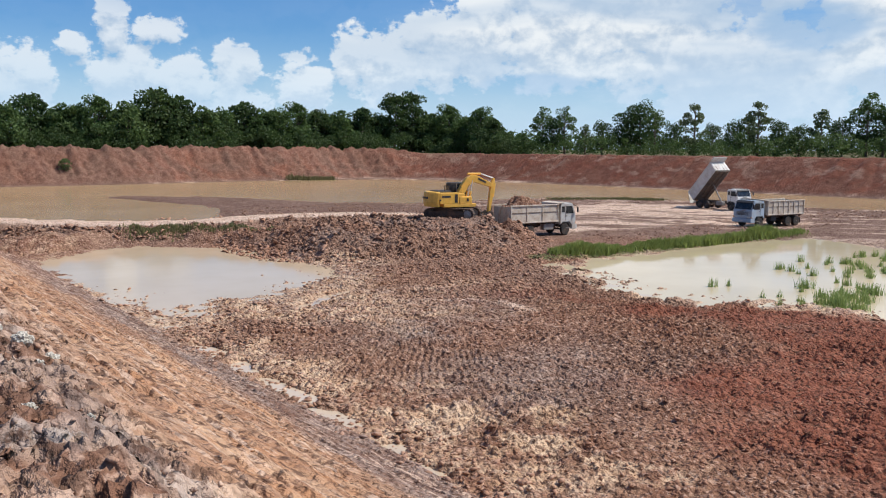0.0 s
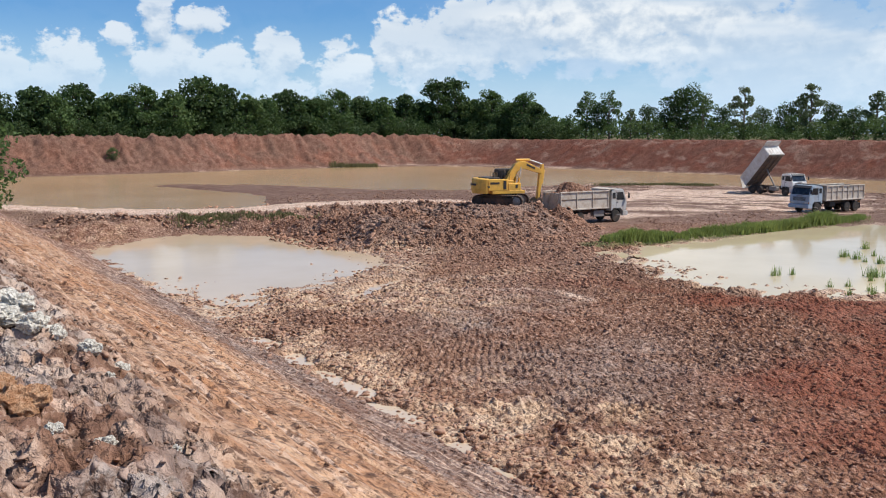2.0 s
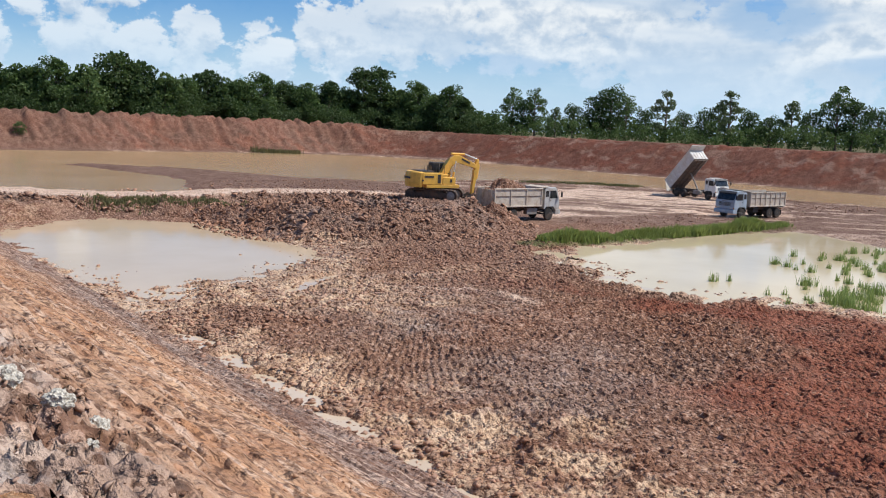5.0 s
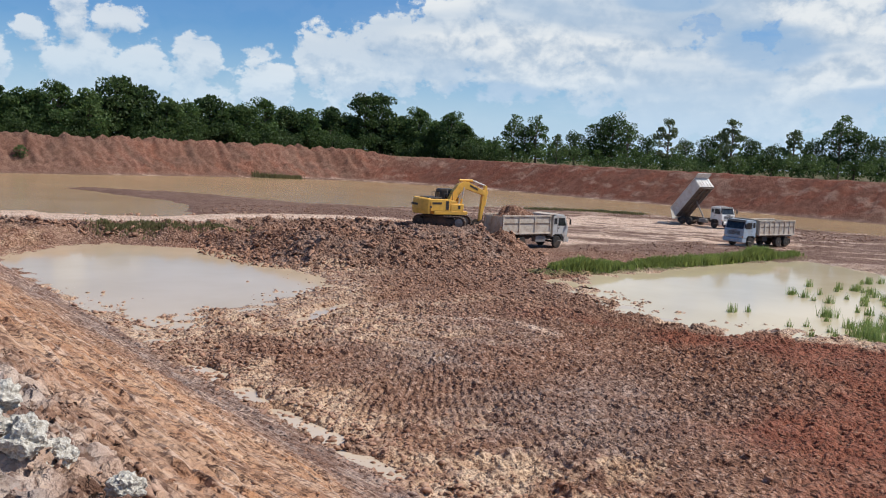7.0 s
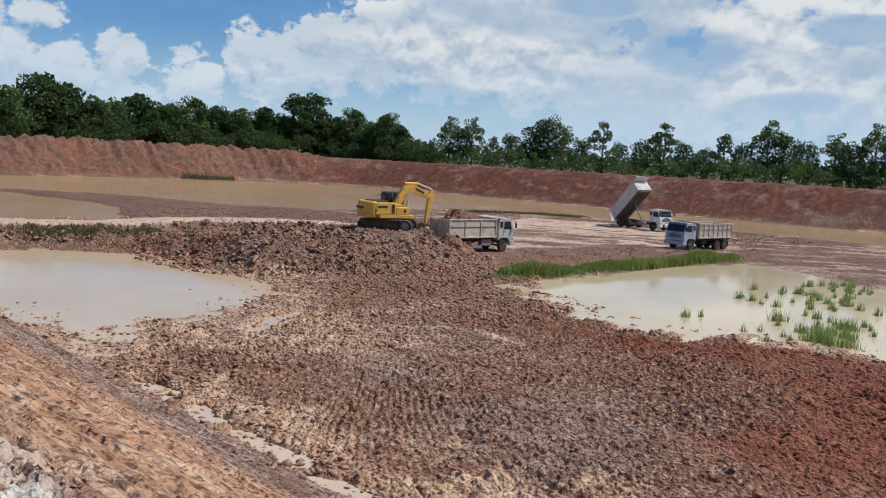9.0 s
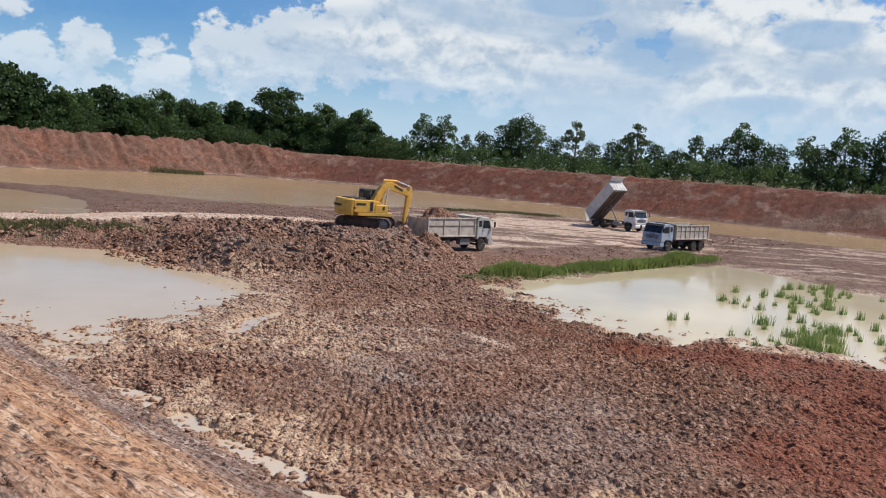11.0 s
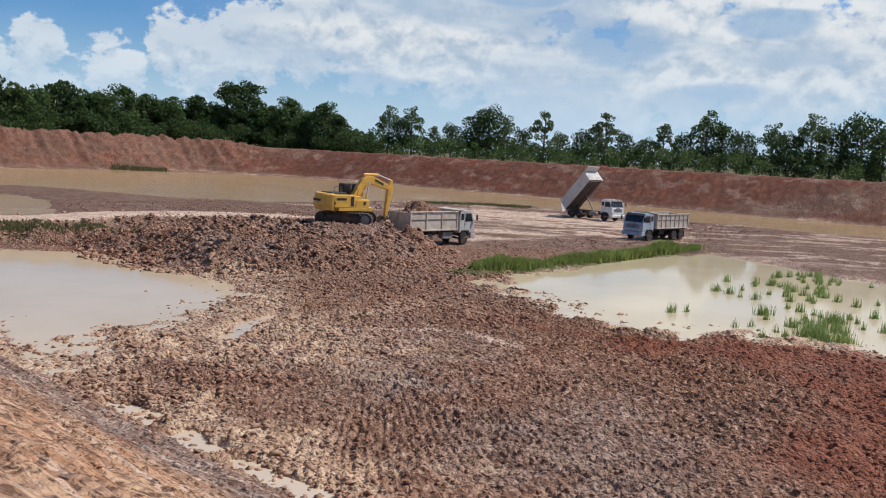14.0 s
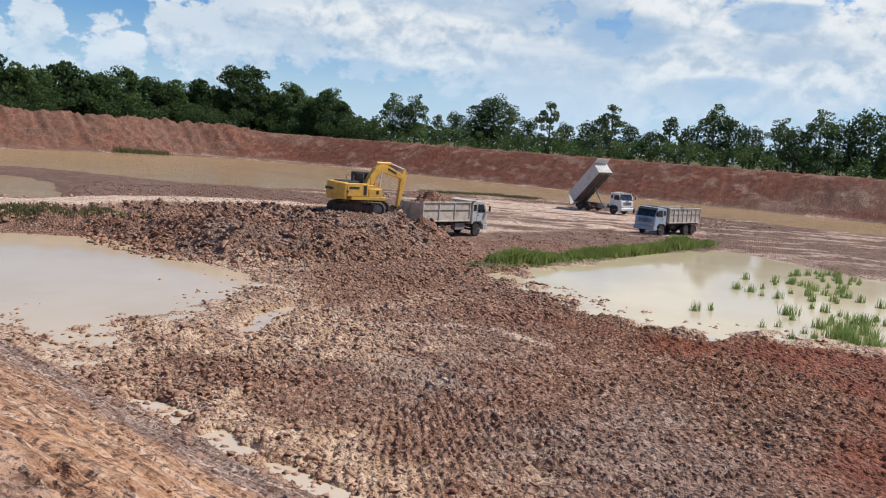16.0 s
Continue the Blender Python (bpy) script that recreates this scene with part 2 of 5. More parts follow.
def leaf_material(name, dark, light):
    k = Mat(name, 0.6, 0, 0.25)
    c = k.mix(k.random(island=True), dark, light)
    c = k.mix(k.ramp(k.noise(0.35, 3), 0.4, 0.6, 0.0, 0.4), c, tuple(0.6 * v for v in dark))
    c = k.mix(k.math("MULTIPLY", k.random(), 0.35), c, (light[0] * 1.15, light[1] * 0.95, light[2]))
    k.color(c)
    # light that shines through the leaf
    thin = k.t.nodes.new("ShaderNodeBsdfTranslucent")
    k.put(thin.inputs["Color"], k.mix(0.5, c, light))
    both = k.t.nodes.new("ShaderNodeMixShader")
    both.inputs[0].default_value = 0.38
    k.t.links.new(k.p.outputs[0], both.inputs[1])
    k.t.links.new(thin.outputs[0], both.inputs[2])
    k.t.links.new(both.outputs[0], k.t.nodes["Material Output"].inputs["Surface"])
    return k.m


def bark_material():
    k = Mat("bark", 0.9)
    k.color(k.mix(k.ramp(k.noise(3.0, 5, 0.6, 0, k.stretch(4, 4, 0.7)), 0.35, 0.65), (0.07, 0.05, 0.035), (0.20, 0.165, 0.13)))
    return k.m


SOIL = soil_material("soil", 0.16)
LUMP = soil_material("soil_lump", 0.025, 0.6)
RUBBLE = soil_material("soil_rubble", 0.03, 0.35)
WATER = water_material("muddy_water", (0.52, 0.42, 0.275), (0.58, 0.475, 0.325), 0.04, 0.06, 0.34)
WATER_FAR = water_material("far_muddy_water", (0.32, 0.215, 0.112), (0.375, 0.26, 0.143), 0.25, 0.2, 0.35)
WATER_CALM = water_material("pond_water", (0.50, 0.385, 0.25), (0.55, 0.43, 0.295), 0.05, 0.11, 0.36)
PUDDLE = water_material("puddle_water", (0.50, 0.39, 0.28), (0.56, 0.45, 0.34), 0.03, 0.08)
LEAF_DARK = leaf_material("leaf_dark", (0.022, 0.048, 0.017), (0.075, 0.125, 0.038))
LEAF_MID = leaf_material("leaf_mid", (0.034, 0.072, 0.025), (0.115, 0.185, 0.055))
LEAF_THIN = leaf_material("leaf_thin", (0.055, 0.09, 0.042), (0.16, 0.21, 0.095))
GRASS = leaf_material("grass", (0.12, 0.17, 0.04), (0.30, 0.37, 0.11))
WEED = leaf_material("weed", (0.11, 0.115, 0.045), (0.23, 0.215, 0.10))
REED = leaf_material("reed", (0.13, 0.20, 0.05), (0.32, 0.41, 0.14))
BARK = bark_material()


# ---- mesh helpers ----
def link_mesh(name, verts, faces, material, parent=None, label="", smooth=False):
    me = bpy.data.meshes.new(name)
    me.from_pydata(verts, [], faces)
    me.materials.append(material)
    if smooth:
        me.shade_smooth()
    ob = new(name, me)
    if parent:
        ob.parent = parent
    if label:
        ob["label"] = label
    return ob


def quads_mesh(name, verts, quads, material, smooth=False):
    """A mesh from numpy arrays of corners and four-sided faces."""
    me = bpy.data.meshes.new(name)
    n = quads.shape[1]
    me.vertices.add(len(verts))
    me.vertices.foreach_set("co", np.ascontiguousarray(verts, dtype=np.float32).ravel())
    me.loops.add(quads.size)
    me.loops.foreach_set("vertex_index", np.ascontiguousarray(quads, dtype=np.int32).ravel())
    me.polygons.add(len(quads))
    me.polygons.foreach_set("loop_start", np.arange(0, quads.size, n, dtype=np.int32))
    me.polygons.foreach_set("loop_total", np.full(len(quads), n, dtype=np.int32))
    me.update(calc_edges=True)
    me.validate()
    if smooth:
        me.shade_smooth()
    me.materials.append(material)
    return me


def part(name, bm, material, parent=None, label="", smooth=False):
    me = bpy.data.meshes.new(name)
    bmesh.ops.recalc_face_normals(bm, faces=bm.faces)
    bm.to_mesh(me)
    bm.free()
    me.materials.append(material)
    if smooth:
        me.shade_smooth()
    ob = new(name, me)
    if parent:
        ob.parent = parent
    if label:
        ob["label"] = label
    return ob


# ---- noise on arrays ----
def lattice(ix, iy, seed):
    n = (ix.astype(np.int64) * 374761393 + iy.astype(np.int64) * 668265263 + seed * 1442695041) & 0x7FFFFFFF
    n = ((n ^ (n >> 13)) * 1274126177) & 0x7FFFFFFF
    return ((n ^ (n >> 16)) & 0xFFFF) / 65535.0


def vnoise(x, y, seed=0):
    ix, iy = np.floor(x), np.floor(y)
    fx, fy = x - ix, y - iy
    fx, fy = fx * fx * (3 - 2 * fx), fy * fy * (3 - 2 * fy)
    a, b = lattice(ix, iy, seed), lattice(ix + 1, iy, seed)
    c, d = lattice(ix, iy + 1, seed), lattice(ix + 1, iy + 1, seed)
    return (a + (b - a) * fx) * (1 - fy) + (c + (d - c) * fx) * fy - 0.5


def fbm(x, y, octaves=4, seed=0, gain=0.5):
    total, amp = 0, 1.0
    for i in range(octaves):
        total = total + amp * vnoise(x * 2 ** i + 17.3 * i, y * 2 ** i - 9.1 * i, seed + i)
        amp *= gain
    return total


def lumps_on(u, w, seed, jitter_u=0.8, jitter_w=0.8, spread=(0.5, 0.85)):
    """Relief of rounded lumps, one to each unit cell of (u, w): 0 between them, up to about 1 on top."""
    iu, iw = np.floor(u), np.floor(w)
    best = np.zeros(u.shape)
    for a in (-1, 0, 1):
        for b in (-1, 0, 1):
            cu, cw = iu + a, iw + b
            pu = cu + 0.5 + jitter_u * (lattice(cu, cw, seed) - 0.5)
            pw = cw + 0.5 + jitter_w * (lattice(cu, cw, seed + 1) - 0.5)
            k = lattice(cu, cw, seed + 2)
            rad = spread[0] + (spread[1] - spread[0]) * k
            q = 1 - ((u - pu) ** 2 + (w - pw) ** 2) / (rad * rad)
            best = np.maximum(best, (0.25 + 0.75 * lattice(cu, cw, seed + 3)) * np.sqrt(np.maximum(q, 0)))
    return best


def blocks(u, w, seed):
    """Broken blocks, one to each unit cell of (u, w): their heights from 0 to 1, and how near the crack between two is, from 0 to 1."""
    iu, iw = np.floor(u), np.floor(w)
    f1, f2, val = np.full(u.shape, 9.0), np.full(u.shape, 9.0), np.zeros(u.shape)
    for a in (-1, 0, 1):
        for b in (-1, 0, 1):
            cu, cw = iu + a, iw + b
            q = np.hypot(u - cu - 0.1 - 0.8 * lattice(cu, cw, seed), w - cw - 0.1 - 0.8 * lattice(cu, cw, seed + 1))
            tip = (u - cu) * (lattice(cu, cw, seed + 3) - 0.5) + (w - cw) * (lattice(cu, cw, seed + 4) - 0.5)
            closer = q < f1
            f2 = np.where(closer, f1, np.minimum(f2, q))
            val = np.where(closer, lattice(cu, cw, seed + 2) + 0.35 * tip, val)
            f1 = np.where(closer, q, f1)
    return val, 1 - step(f2 - f1, 0.0, 0.16)


def step(v, a, b):
    t = np.clip((v - a) / (b - a), 0, 1)
    return t * t * (3 - 2 * t)


def inside(x, y, poly):
    """Signed distance to a closed outline, negative inside."""
    d = np.full(x.shape, 1e9)
    sign = np.ones(x.shape)
    for (ax, ay), (bx, by) in zip(poly, poly[1:] + poly[:1]):
        ex, ey = bx - ax, by - ay
        t = np.clip(((x - ax) * ex + (y - ay) * ey) / (ex * ex + ey * ey), 0, 1)
        d = np.minimum(d, np.hypot(x - ax - t * ex, y - ay - t * ey))
        cross = ((ay > y) != (by > y)) & (x < (bx - ax) * (y - ay) / (by - ay + 1e-12) + ax)
        sign = np.where(cross, -sign, sign)
    return d * sign


def along(x, y, line):
    """Distance to an open line of points (x, y, z), and the height of its nearest place."""
    d, h = np.full(x.shape, 1e9), np.zeros(x.shape)
    for (ax, ay, az), (bx, by, bz) in zip(line, line[1:]):
        ex, ey = bx - ax, by - ay
        t = np.clip(((x - ax) * ex + (y - ay) * ey) / (ex * ex + ey * ey), 0, 1)
        q = np.hypot(x - ax - t * ex, y - ay - t * ey)
        h = np.where(q < d, az + t * (bz - az), h)
        d = np.minimum(d, q)
    return d, h


# ---- the ground ----
POND = [(17.1, 64.2), (16.1, 54.6), (15.1, 44.1), (14.6, 37.2), (16.5, 38.2), (18.9, 39.8), (21.6, 39.5), (24.2, 41.4), (28.8, 43.8), (30, 48.4), (31.5, 56.5), (30.4, 62.4), (27.5, 67), (23.5, 67.9), (19.6, 66.3)]
REED_POND = [(43, 40), (48.3, 39.9), (58, 40), (68, 39.5), (75.4, 37.2), (74.1, 33.9), (69, 23.1), (64, 12), (55, 8), (44, 12), (40, 17), (39.8, 20.8), (39, 23.6), (36.8, 25.3), (36.8, 28), (39.1, 32.5), (41, 36.3)]
BASIN = [(10, 196), (12, 120), (18, 98), (25, 86), (31, 81), (38, 82), (44, 90), (49, 100), (51, 113), (49, 125), (47, 138), (52, 137), (61, 126), (68, 104), (75, 96), (90, 96), (105, 93.5), (112, 78), (114.5, 54), (114.5, 42), (118, 30), (120, -10), (152, -10), (149, 60), (148, 130), (143, 162), (131, 180), (100, 190), (54, 192)]
MOUND = [(33.5, 60), (33.5, 54), (37, 51), (42, 50), (45.5, 50.2), (48.4, 50.8), (50.4, 52.2), (51.4, 55), (51.4, 61), (46, 65), (38, 66)]
ROAD = [(10, 110, 1.3), (17, 92, 1.2), (22, 84, 1.1), (26.5, 76.5, 1.1), (33, 73.2, 1.15), (40, 73.5, 1.3), (46, 71, 1.4), (53, 66, 1.3), (62, 65, 0.6), (72, 68, 0.2), (85, 72, 0.15)]
FLAT = [(60, 53), (66, 61), (80, 71), (89, 78), (98, 78), (104, 70), (104, 60), (96, 50), (88, 43.5), (83, 46.5), (76, 51.5), (66, 52)]
PUDDLES = [(14.25, 30.8, 1.15, 0.42, 88), (13.95, 27.5, 0.85, 0.40, 76), (13.8, 25.0, 0.7, 0.22, 85), (13.7, 23.2, 1.0, 0.32, 84), (13.35, 21.0, 0.75, 0.36, 98), (13.4, 19.8, 0.4, 0.2, 70),
           (13.0, 17.5, 0.6, 0.36, 60), (12.8, 15.6, 0.5, 0.25, 95),
           (25.3, 38.5, 1.4, 0.45, 20), (22.6, 36.9, 1.1, 0.35, 30), (27.8, 38.6, 0.9, 0.25, 10), (37.2, 29.6, 1.3, 0.4, 120), (38.6, 32.6, 1.2, 0.35, 120), (36.4, 24.6, 1.2, 0.5, 130), (35.6, 27.0, 0.8, 0.25, 130), (37.0, 21.8, 1.0, 0.3, 130)]
TRUCKS = [(57.4, 54.3, -0.1, 4.0), (102.0, 63.1, 0.02, 4.2), (84.4, 46.4, -0.08, 4.2)]
WATER_Z = -0.1


def bank_d(x, y):
    return x - 0.07 * y


def terrain(x, y):
    """Height of the ground and the shares of the kinds of soil, for arrays of places."""
    d = bank_d(x, y)
    wob = fbm(x / 7, y / 7, 3, 3)
    sd1, sd2, sd3 = inside(x, y, POND), inside(x, y, REED_POND), inside(x, y, BASIN)
    sdm, sdf = inside(x, y, MOUND), inside(x, y, FLAT)
    rd, rz = along(x, y, ROAD)
    shore = 0.9 * fbm(x / 1.3, y / 1.3, 3, 21) + 1.5 * fbm(x / 5, y / 5, 2, 22) + 2.6 * fbm(x / 1.9, y / 1.5, 3, 25) * step(x, 48, 42) * step(y, 46, 38)
    # floor of the pit
    h = 0.10 + 0.10 * wob + 0.10 * step(np.hypot(x - 26, y - 26), 14, 3)
    h = h - 0.07 * step(np.abs(d - 12.7), 2.4, 0.8) * step(y, 9, 12) - 0.07 * step(sd1 + 3 * wob, 5.0, 1.0)
    # ruts that fan out from one place, with lumps across them
    px, py = x - 28.0, y - 35.5
    r, th = np.hypot(px, py), np.arctan2(py, px)
    fan = step(r, 1.5, 5) * step(-py, -1.0, 2.5) * step(r, 34, 26)
    warp = fbm(x / 2.2, y / 2.2, 3, 5)
    bend = 0.07 * vnoise(r / 9, th * 2, 7) + 0.012 * fbm(x / 1.7, y / 1.7, 2, 9)
    near_pivot = step(r, 5, 10)
    rowed = lumps_on(r / 0.24 + 1.6 * warp, (th + bend) * 62.0, 101, 0.95, 0.5)
    rowed = near_pivot * rowed + (1 - near_pivot) * lumps_on(x / 0.21, y / 0.17, 103)
    loose = lumps_on(x / 0.27 + 0.7 * warp, y / 0.23, 111)
    crumbs = lumps_on(x / 0.13, y / 0.13, 121)
    furrow = 1 - 2 * np.abs(np.sin(math.pi * (th + bend) * 62.0 + 0.9 * warp)) ** 0.7
    rut = fan * step(fbm(x / 3.5, y / 3.5, 2, 13), -0.25, 0.3)
    chop = fbm(x / 0.55, y / 0.55, 3, 8, 0.6)
    rough = 0.35 + 0.65 * step(fbm(x / 4, y / 4, 2, 12), -0.3, 0.35)
    sparse = step(fbm(x / 1.1, y / 1.1, 2, 17), -0.25, 0.2)
    fine = (0.09 + 0.07 * sparse) * fan * rowed + 0.07 * rut * furrow * near_pivot + (1 - 0.35 * fan) * rough * (0.11 + 0.16 * sparse) * loose + 0.06 * crumbs + 0.16 * rough * chop - 0.07
    hollow = step(fine, 0.035, -0.03)
    fine = fine * (1 - 0.35 * step(np.abs(d - 12.4), 2.6, 1.0))
    # mud flats: basin shores and the middle spit are lower and smoother
    far = step(np.hypot(x - 20, y - 25), 38, 62)
    fine = fine * (1 - 0.5 * far)
    # hauling road on its dam, with shoulders of spoil
    dam = rz - np.maximum(rd - 2.6 - 0.6 * wob, 0) * 0.42
    lump = fbm(x / 1.1, y / 1.1, 4, 14, 0.62)
    on_road = step(rd, 3.2, 2.2) * (x > 5)
    h = np.maximum(h, dam + 0.5 * lump * step(rd, 2.2, 3.6))
    # low ridge of spoil between the pond and the road
    ridge, ridge_z = along(x, y, [(17.5, 70.0, 1.0), (24, 71.0, 1.0), (29, 69.8, 1.0), (32.8, 66.0, 1.0), (34.0, 60.5, 1.1)])
    h = np.maximum(h, ridge_z - 0.42 * np.maximum(ridge - 0.7, 0) + 0.55 * lump)
    # spoil heap under the digger
    away = step(np.hypot(x - 49.3, y - 56.8), 2.5, 4.5)
    top = 1.70 - 0.42 * away + 0.6 * fbm(x / 3.2, y / 3.2, 2, 15) * away
    heapz = top - np.maximum(sdm, 0) * (0.40 + 0.16 * step(x, 46, 51)) + (0.32 * lumps_on(x / 0.55, y / 0.55, 131) + 0.18 * lumps_on(x / 0.25, y / 0.25, 141)) * step(np.hypot(x - 49.3, y - 56.8), 2.4, 3.4) + 0.45 * lump * step(np.hypot(x - 49.3, y - 56.8), 2.4, 3.6) - 0.2 * fbm(x / 0.5, y / 0.5, 2, 16) * step(sdm, -1, 0.5)
    notch = step(np.hypot((x - 38.5) / 3.6, (y - 62.6) / 3.2), 1.6, 0.1)
    h = np.maximum(h, heapz - 0.55 * notch)
    on_heap = step(sdm, 4.0, 1.5)
    # pale flat where the lorries stand
    on_flat = step(sdf + 2.0 * wob + 1.2 * fbm(x / 1.5, y / 3, 2, 23), 0.6, -0.8)
    h = h * (1 - on_flat) + on_flat * (0.12 + 0.16 * fbm(x / 2.0, y / 2.0, 3, 24))
    for tx, ty, tz, tr in TRUCKS:
        near = step(np.hypot(x - tx, y - ty), tr * 1.5, tr)
        h = h * (1 - near) + (tz - 0.02) * near
        fine = fine * (1 - 0.85 * near)
    # clay spilt beside the loading lorry's tail
    h = np.maximum(h, 1.75 - 0.75 * np.hypot((x - 52.9) / 1.2, y - 53.4) + 0.5 * lump)
    # grass strip on a low dyke by the reed pond
    gd, _ = along(x, y, [(45.0, 41.9, 0), (50, 41.2, 0), (61, 40.3, 0), (72, 39.6, 0), (77, 38.6, 0)])
    h = np.maximum(h, 0.30 - 0.22 * gd)
    # ponds, with shallow broken shores
    for sd, deep, keep in ((sd1, 0.7, 0.15), (sd2, 0.5, 0.8), (sd3, 0.9, 0.0)):
        s = sd + shore
        bed = WATER_Z + np.clip(s * np.where(s < 0, 0.07, 0.10), -deep, 10) + 0.13 * np.maximum(s, 0) ** 2
        h = np.where(s < 8.0, np.minimum(h, bed), h)
        fine = fine * (0.25 + 0.75 * step(s, -2.5, 1.5))
        h = h + keep * np.maximum(fbm(x / 1.5, y / 1.1, 3, 26) - 0.02, 0) * step(sd, -4.4, -2.0) * step(sd, 0.4, -0.8) * step(x, 47, 43) * step(y, 47, 42)
    for cx, cy, a, b, ang in PUDDLES:
        ca, sa = math.cos(radians(ang)), math.sin(radians(ang))
        u, v = ((x - cx) * ca + (y - cy) * sa) / a, (-(x - cx) * sa + (y - cy) * ca) / b
        q = np.hypot(u, v) + 0.9 * fbm(x / 0.6, y / 0.6, 3, 31) + 0.4 * fbm(x / 0.2, y / 0.2, 2, 33)
        dip = step(q, 1.9, 0.9)
        h = h * (1 - dip) + dip * (WATER_Z - 0.04)
        fine = fine * (1 - 0.72 * dip)
    h = h + fine * (1 - 0.9 * on_road) * (1 - 0.7 * on_flat)
    # near bank: a trimmed slope, streaked along its length, and a rough shoulder of spoil
    prof = np.interp(d, [-3.0, 0.4, 1.2, 2.0, 4.0, 8.0, 10.6, 11.6, 13.0], [6.2, 6.2, 6.05, 5.6, 4.28, 1.72, 0.28, 0.02, -3.0])
    streak = fbm(d / 0.42 + 0.6 * fbm(x / 3, y / 3, 2, 41), (y + 0.45 * d) / 3.2, 3, 42) * 0.20
    shoulder = step(d, 2.6, 1.5) * step(d, -1.6, 0.2)
    crumb = fbm(x / 0.75, y / 0.75, 4, 43, 0.62)
    knob = np.maximum(fbm(x / 0.38, y / 0.38, 2, 44, 0.5) - 0.05, 0)
    bx, by = x + 0.10 * crumb, y + 0.16 * knob
    b1, c1 = blocks(bx / 0.46, by / 0.36, 151)
    b2, c2 = blocks(bx / 0.17, by / 0.13, 161)
    b3, c3 = blocks(bx / 0.075, by / 0.06, 166)
    rubble = 0.15 * crumb + 0.05 * b1 - 0.05 * c1 + 0.09 * b2 - 0.06 * c2 + 0.05 * b3 - 0.03 * c3 + 0.06 * fbm(x / 0.12, y / 0.12, 3, 48) - 0.06
    grain = step(d, 1.6, 2.6) * (0.07 * lumps_on(d / 0.10 + 0.5 * crumb, (y + 0.25 * d) / 0.6, 171, 0.9, 0.9, (0.3, 0.7)) * step(fbm(d / 0.8, y / 2.5, 2, 49), -0.3, 0.2) + 0.04 * lumps_on(d / 0.22, y / 0.4, 176, 0.9, 0.9, (0.2, 0.5)) * step(fbm(d / 1.3, y / 3.5, 2, 45), 0.0, 0.25))
    bank = prof + streak * step(d, 1.6, 2.6) * step(d, 11.6, 10.5) + shoulder * rubble + grain + 0.09 * fbm(x / 0.5, y / 1.5, 3, 46)
    bank = bank + 0.35 * step(y, 44, 60) * fbm(x / 2, y / 3, 3, 47)
    on_bank = step(bank - h, -0.12, 0.10)
    h = np.maximum(h, bank)
    # far banks: foot, slope and a heaped crest on the far side
    curve = 6.0 * fbm(y / 60, y * 0 + 3.3, 2, 51)
    dr = x - (147.0 + curve * 0.3)
    du = y - (186.5 + 3.0 * fbm(x / 30, x * 0 + 1.1, 2, 52))
    rr = 22.0
    qx, qy = np.maximum(dr + rr, 0), np.maximum(du + rr, 0)
    df = np.hypot(qx, qy) - rr
    df = np.where((dr < -rr) | (du < -rr), np.maximum(dr, du), df)
    ds = -(y + 40.0)
    df = np.maximum(df, ds)
    north = step(du - dr, -6, 14)
    bumps = north * (0.9 + 0.9 * np.abs(np.sin(x / 2.7 + 6.0 * fbm(x / 8, y / 14, 3, 53)))) * step(df, 5.0, 8.0) * step(df, 14.0, 10.5)
    run = np.where(du > dr, x, y)
    gully = fbm(run / 1.6, df / 7, 3, 54)
    rim = 6.45 * step(df, -1.0, 11.0) * 0.35 + 0.65 * 6.45 * np.clip(df / 9.5, 0, 1)
    fbank = rim + bumps * 0.75 + ((0.16 + 0.5 * north) * lumps_on(x / 1.3, (y + df) / 1.3, 181) + 0.12 * lumps_on(x / 0.6, y / 0.6, 191)) * step(df, 0, 2) * step(df, 13, 10) + (0.5 + 0.7 * north) * gully * step(df, 0, 3) * step(df, 13, 9) + north * 0.5 * fbm(x / 0.9, y / 0.9, 2, 55) * step(df, 0, 2) * step(df, 13, 9)
    on_far = step(df, -0.5, 1.0)
    h = np.where(df > -1.0, np.maximum(h, fbank - 0.05), h)
    out = (d < -3.0) | (df > 14)
    h = np.where(out, 6.2 + 0.25 * (df > 14) + 0.15 * fbm(x / 12, y / 12, 3, 61), h)
    # shares of soil
    across, ahead = 0.62 * x - 0.78 * y, 0.78 * x + 0.62 * y
    churned = np.maximum(step(np.hypot((x - 77.0) / 6.0, (y - 63.5) / 4.5) + 0.8 * wob, 1.25, 0.7), step(fbm(across / 6.0, ahead / 1.6, 4, 78), -0.02, 0.2))
    puddled = step(fbm(across / 4.5, ahead / 1.3, 4, 80), 0.10, 0.24) * far
    mudn = fbm(x / 3.0, y / 3.0, 4, 71)
    by_pond = np.maximum(step(sd1 + 4.0 * mudn, 6.0, 0.5), 0.8 * step(np.hypot(x - 22, y - 36.5) + 5 * mudn, 8.0, 3.0)) * step(x, 8, 14) * step(y, 56, 48)
    by_toe = 0.8 * step(np.abs(d - 12.8) + 2.2 * mudn, 2.2, 0.2) * step(y, 10, 14) * step(y, 44, 36)
    by_reeds = step(sd2 + 2.4 * mudn, 1.0, -0.8)
    smear = np.minimum(np.minimum(np.hypot(x - 15.7, y - 18.0), np.hypot(x - 15.7, y - 14.6)), np.minimum(np.hypot(x - 16.3, y - 12.4), np.hypot(x - 18.2, y - 16.2) + 0.2)) + 1.6 * fbm(x / 0.8, y / 0.8, 3, 86)
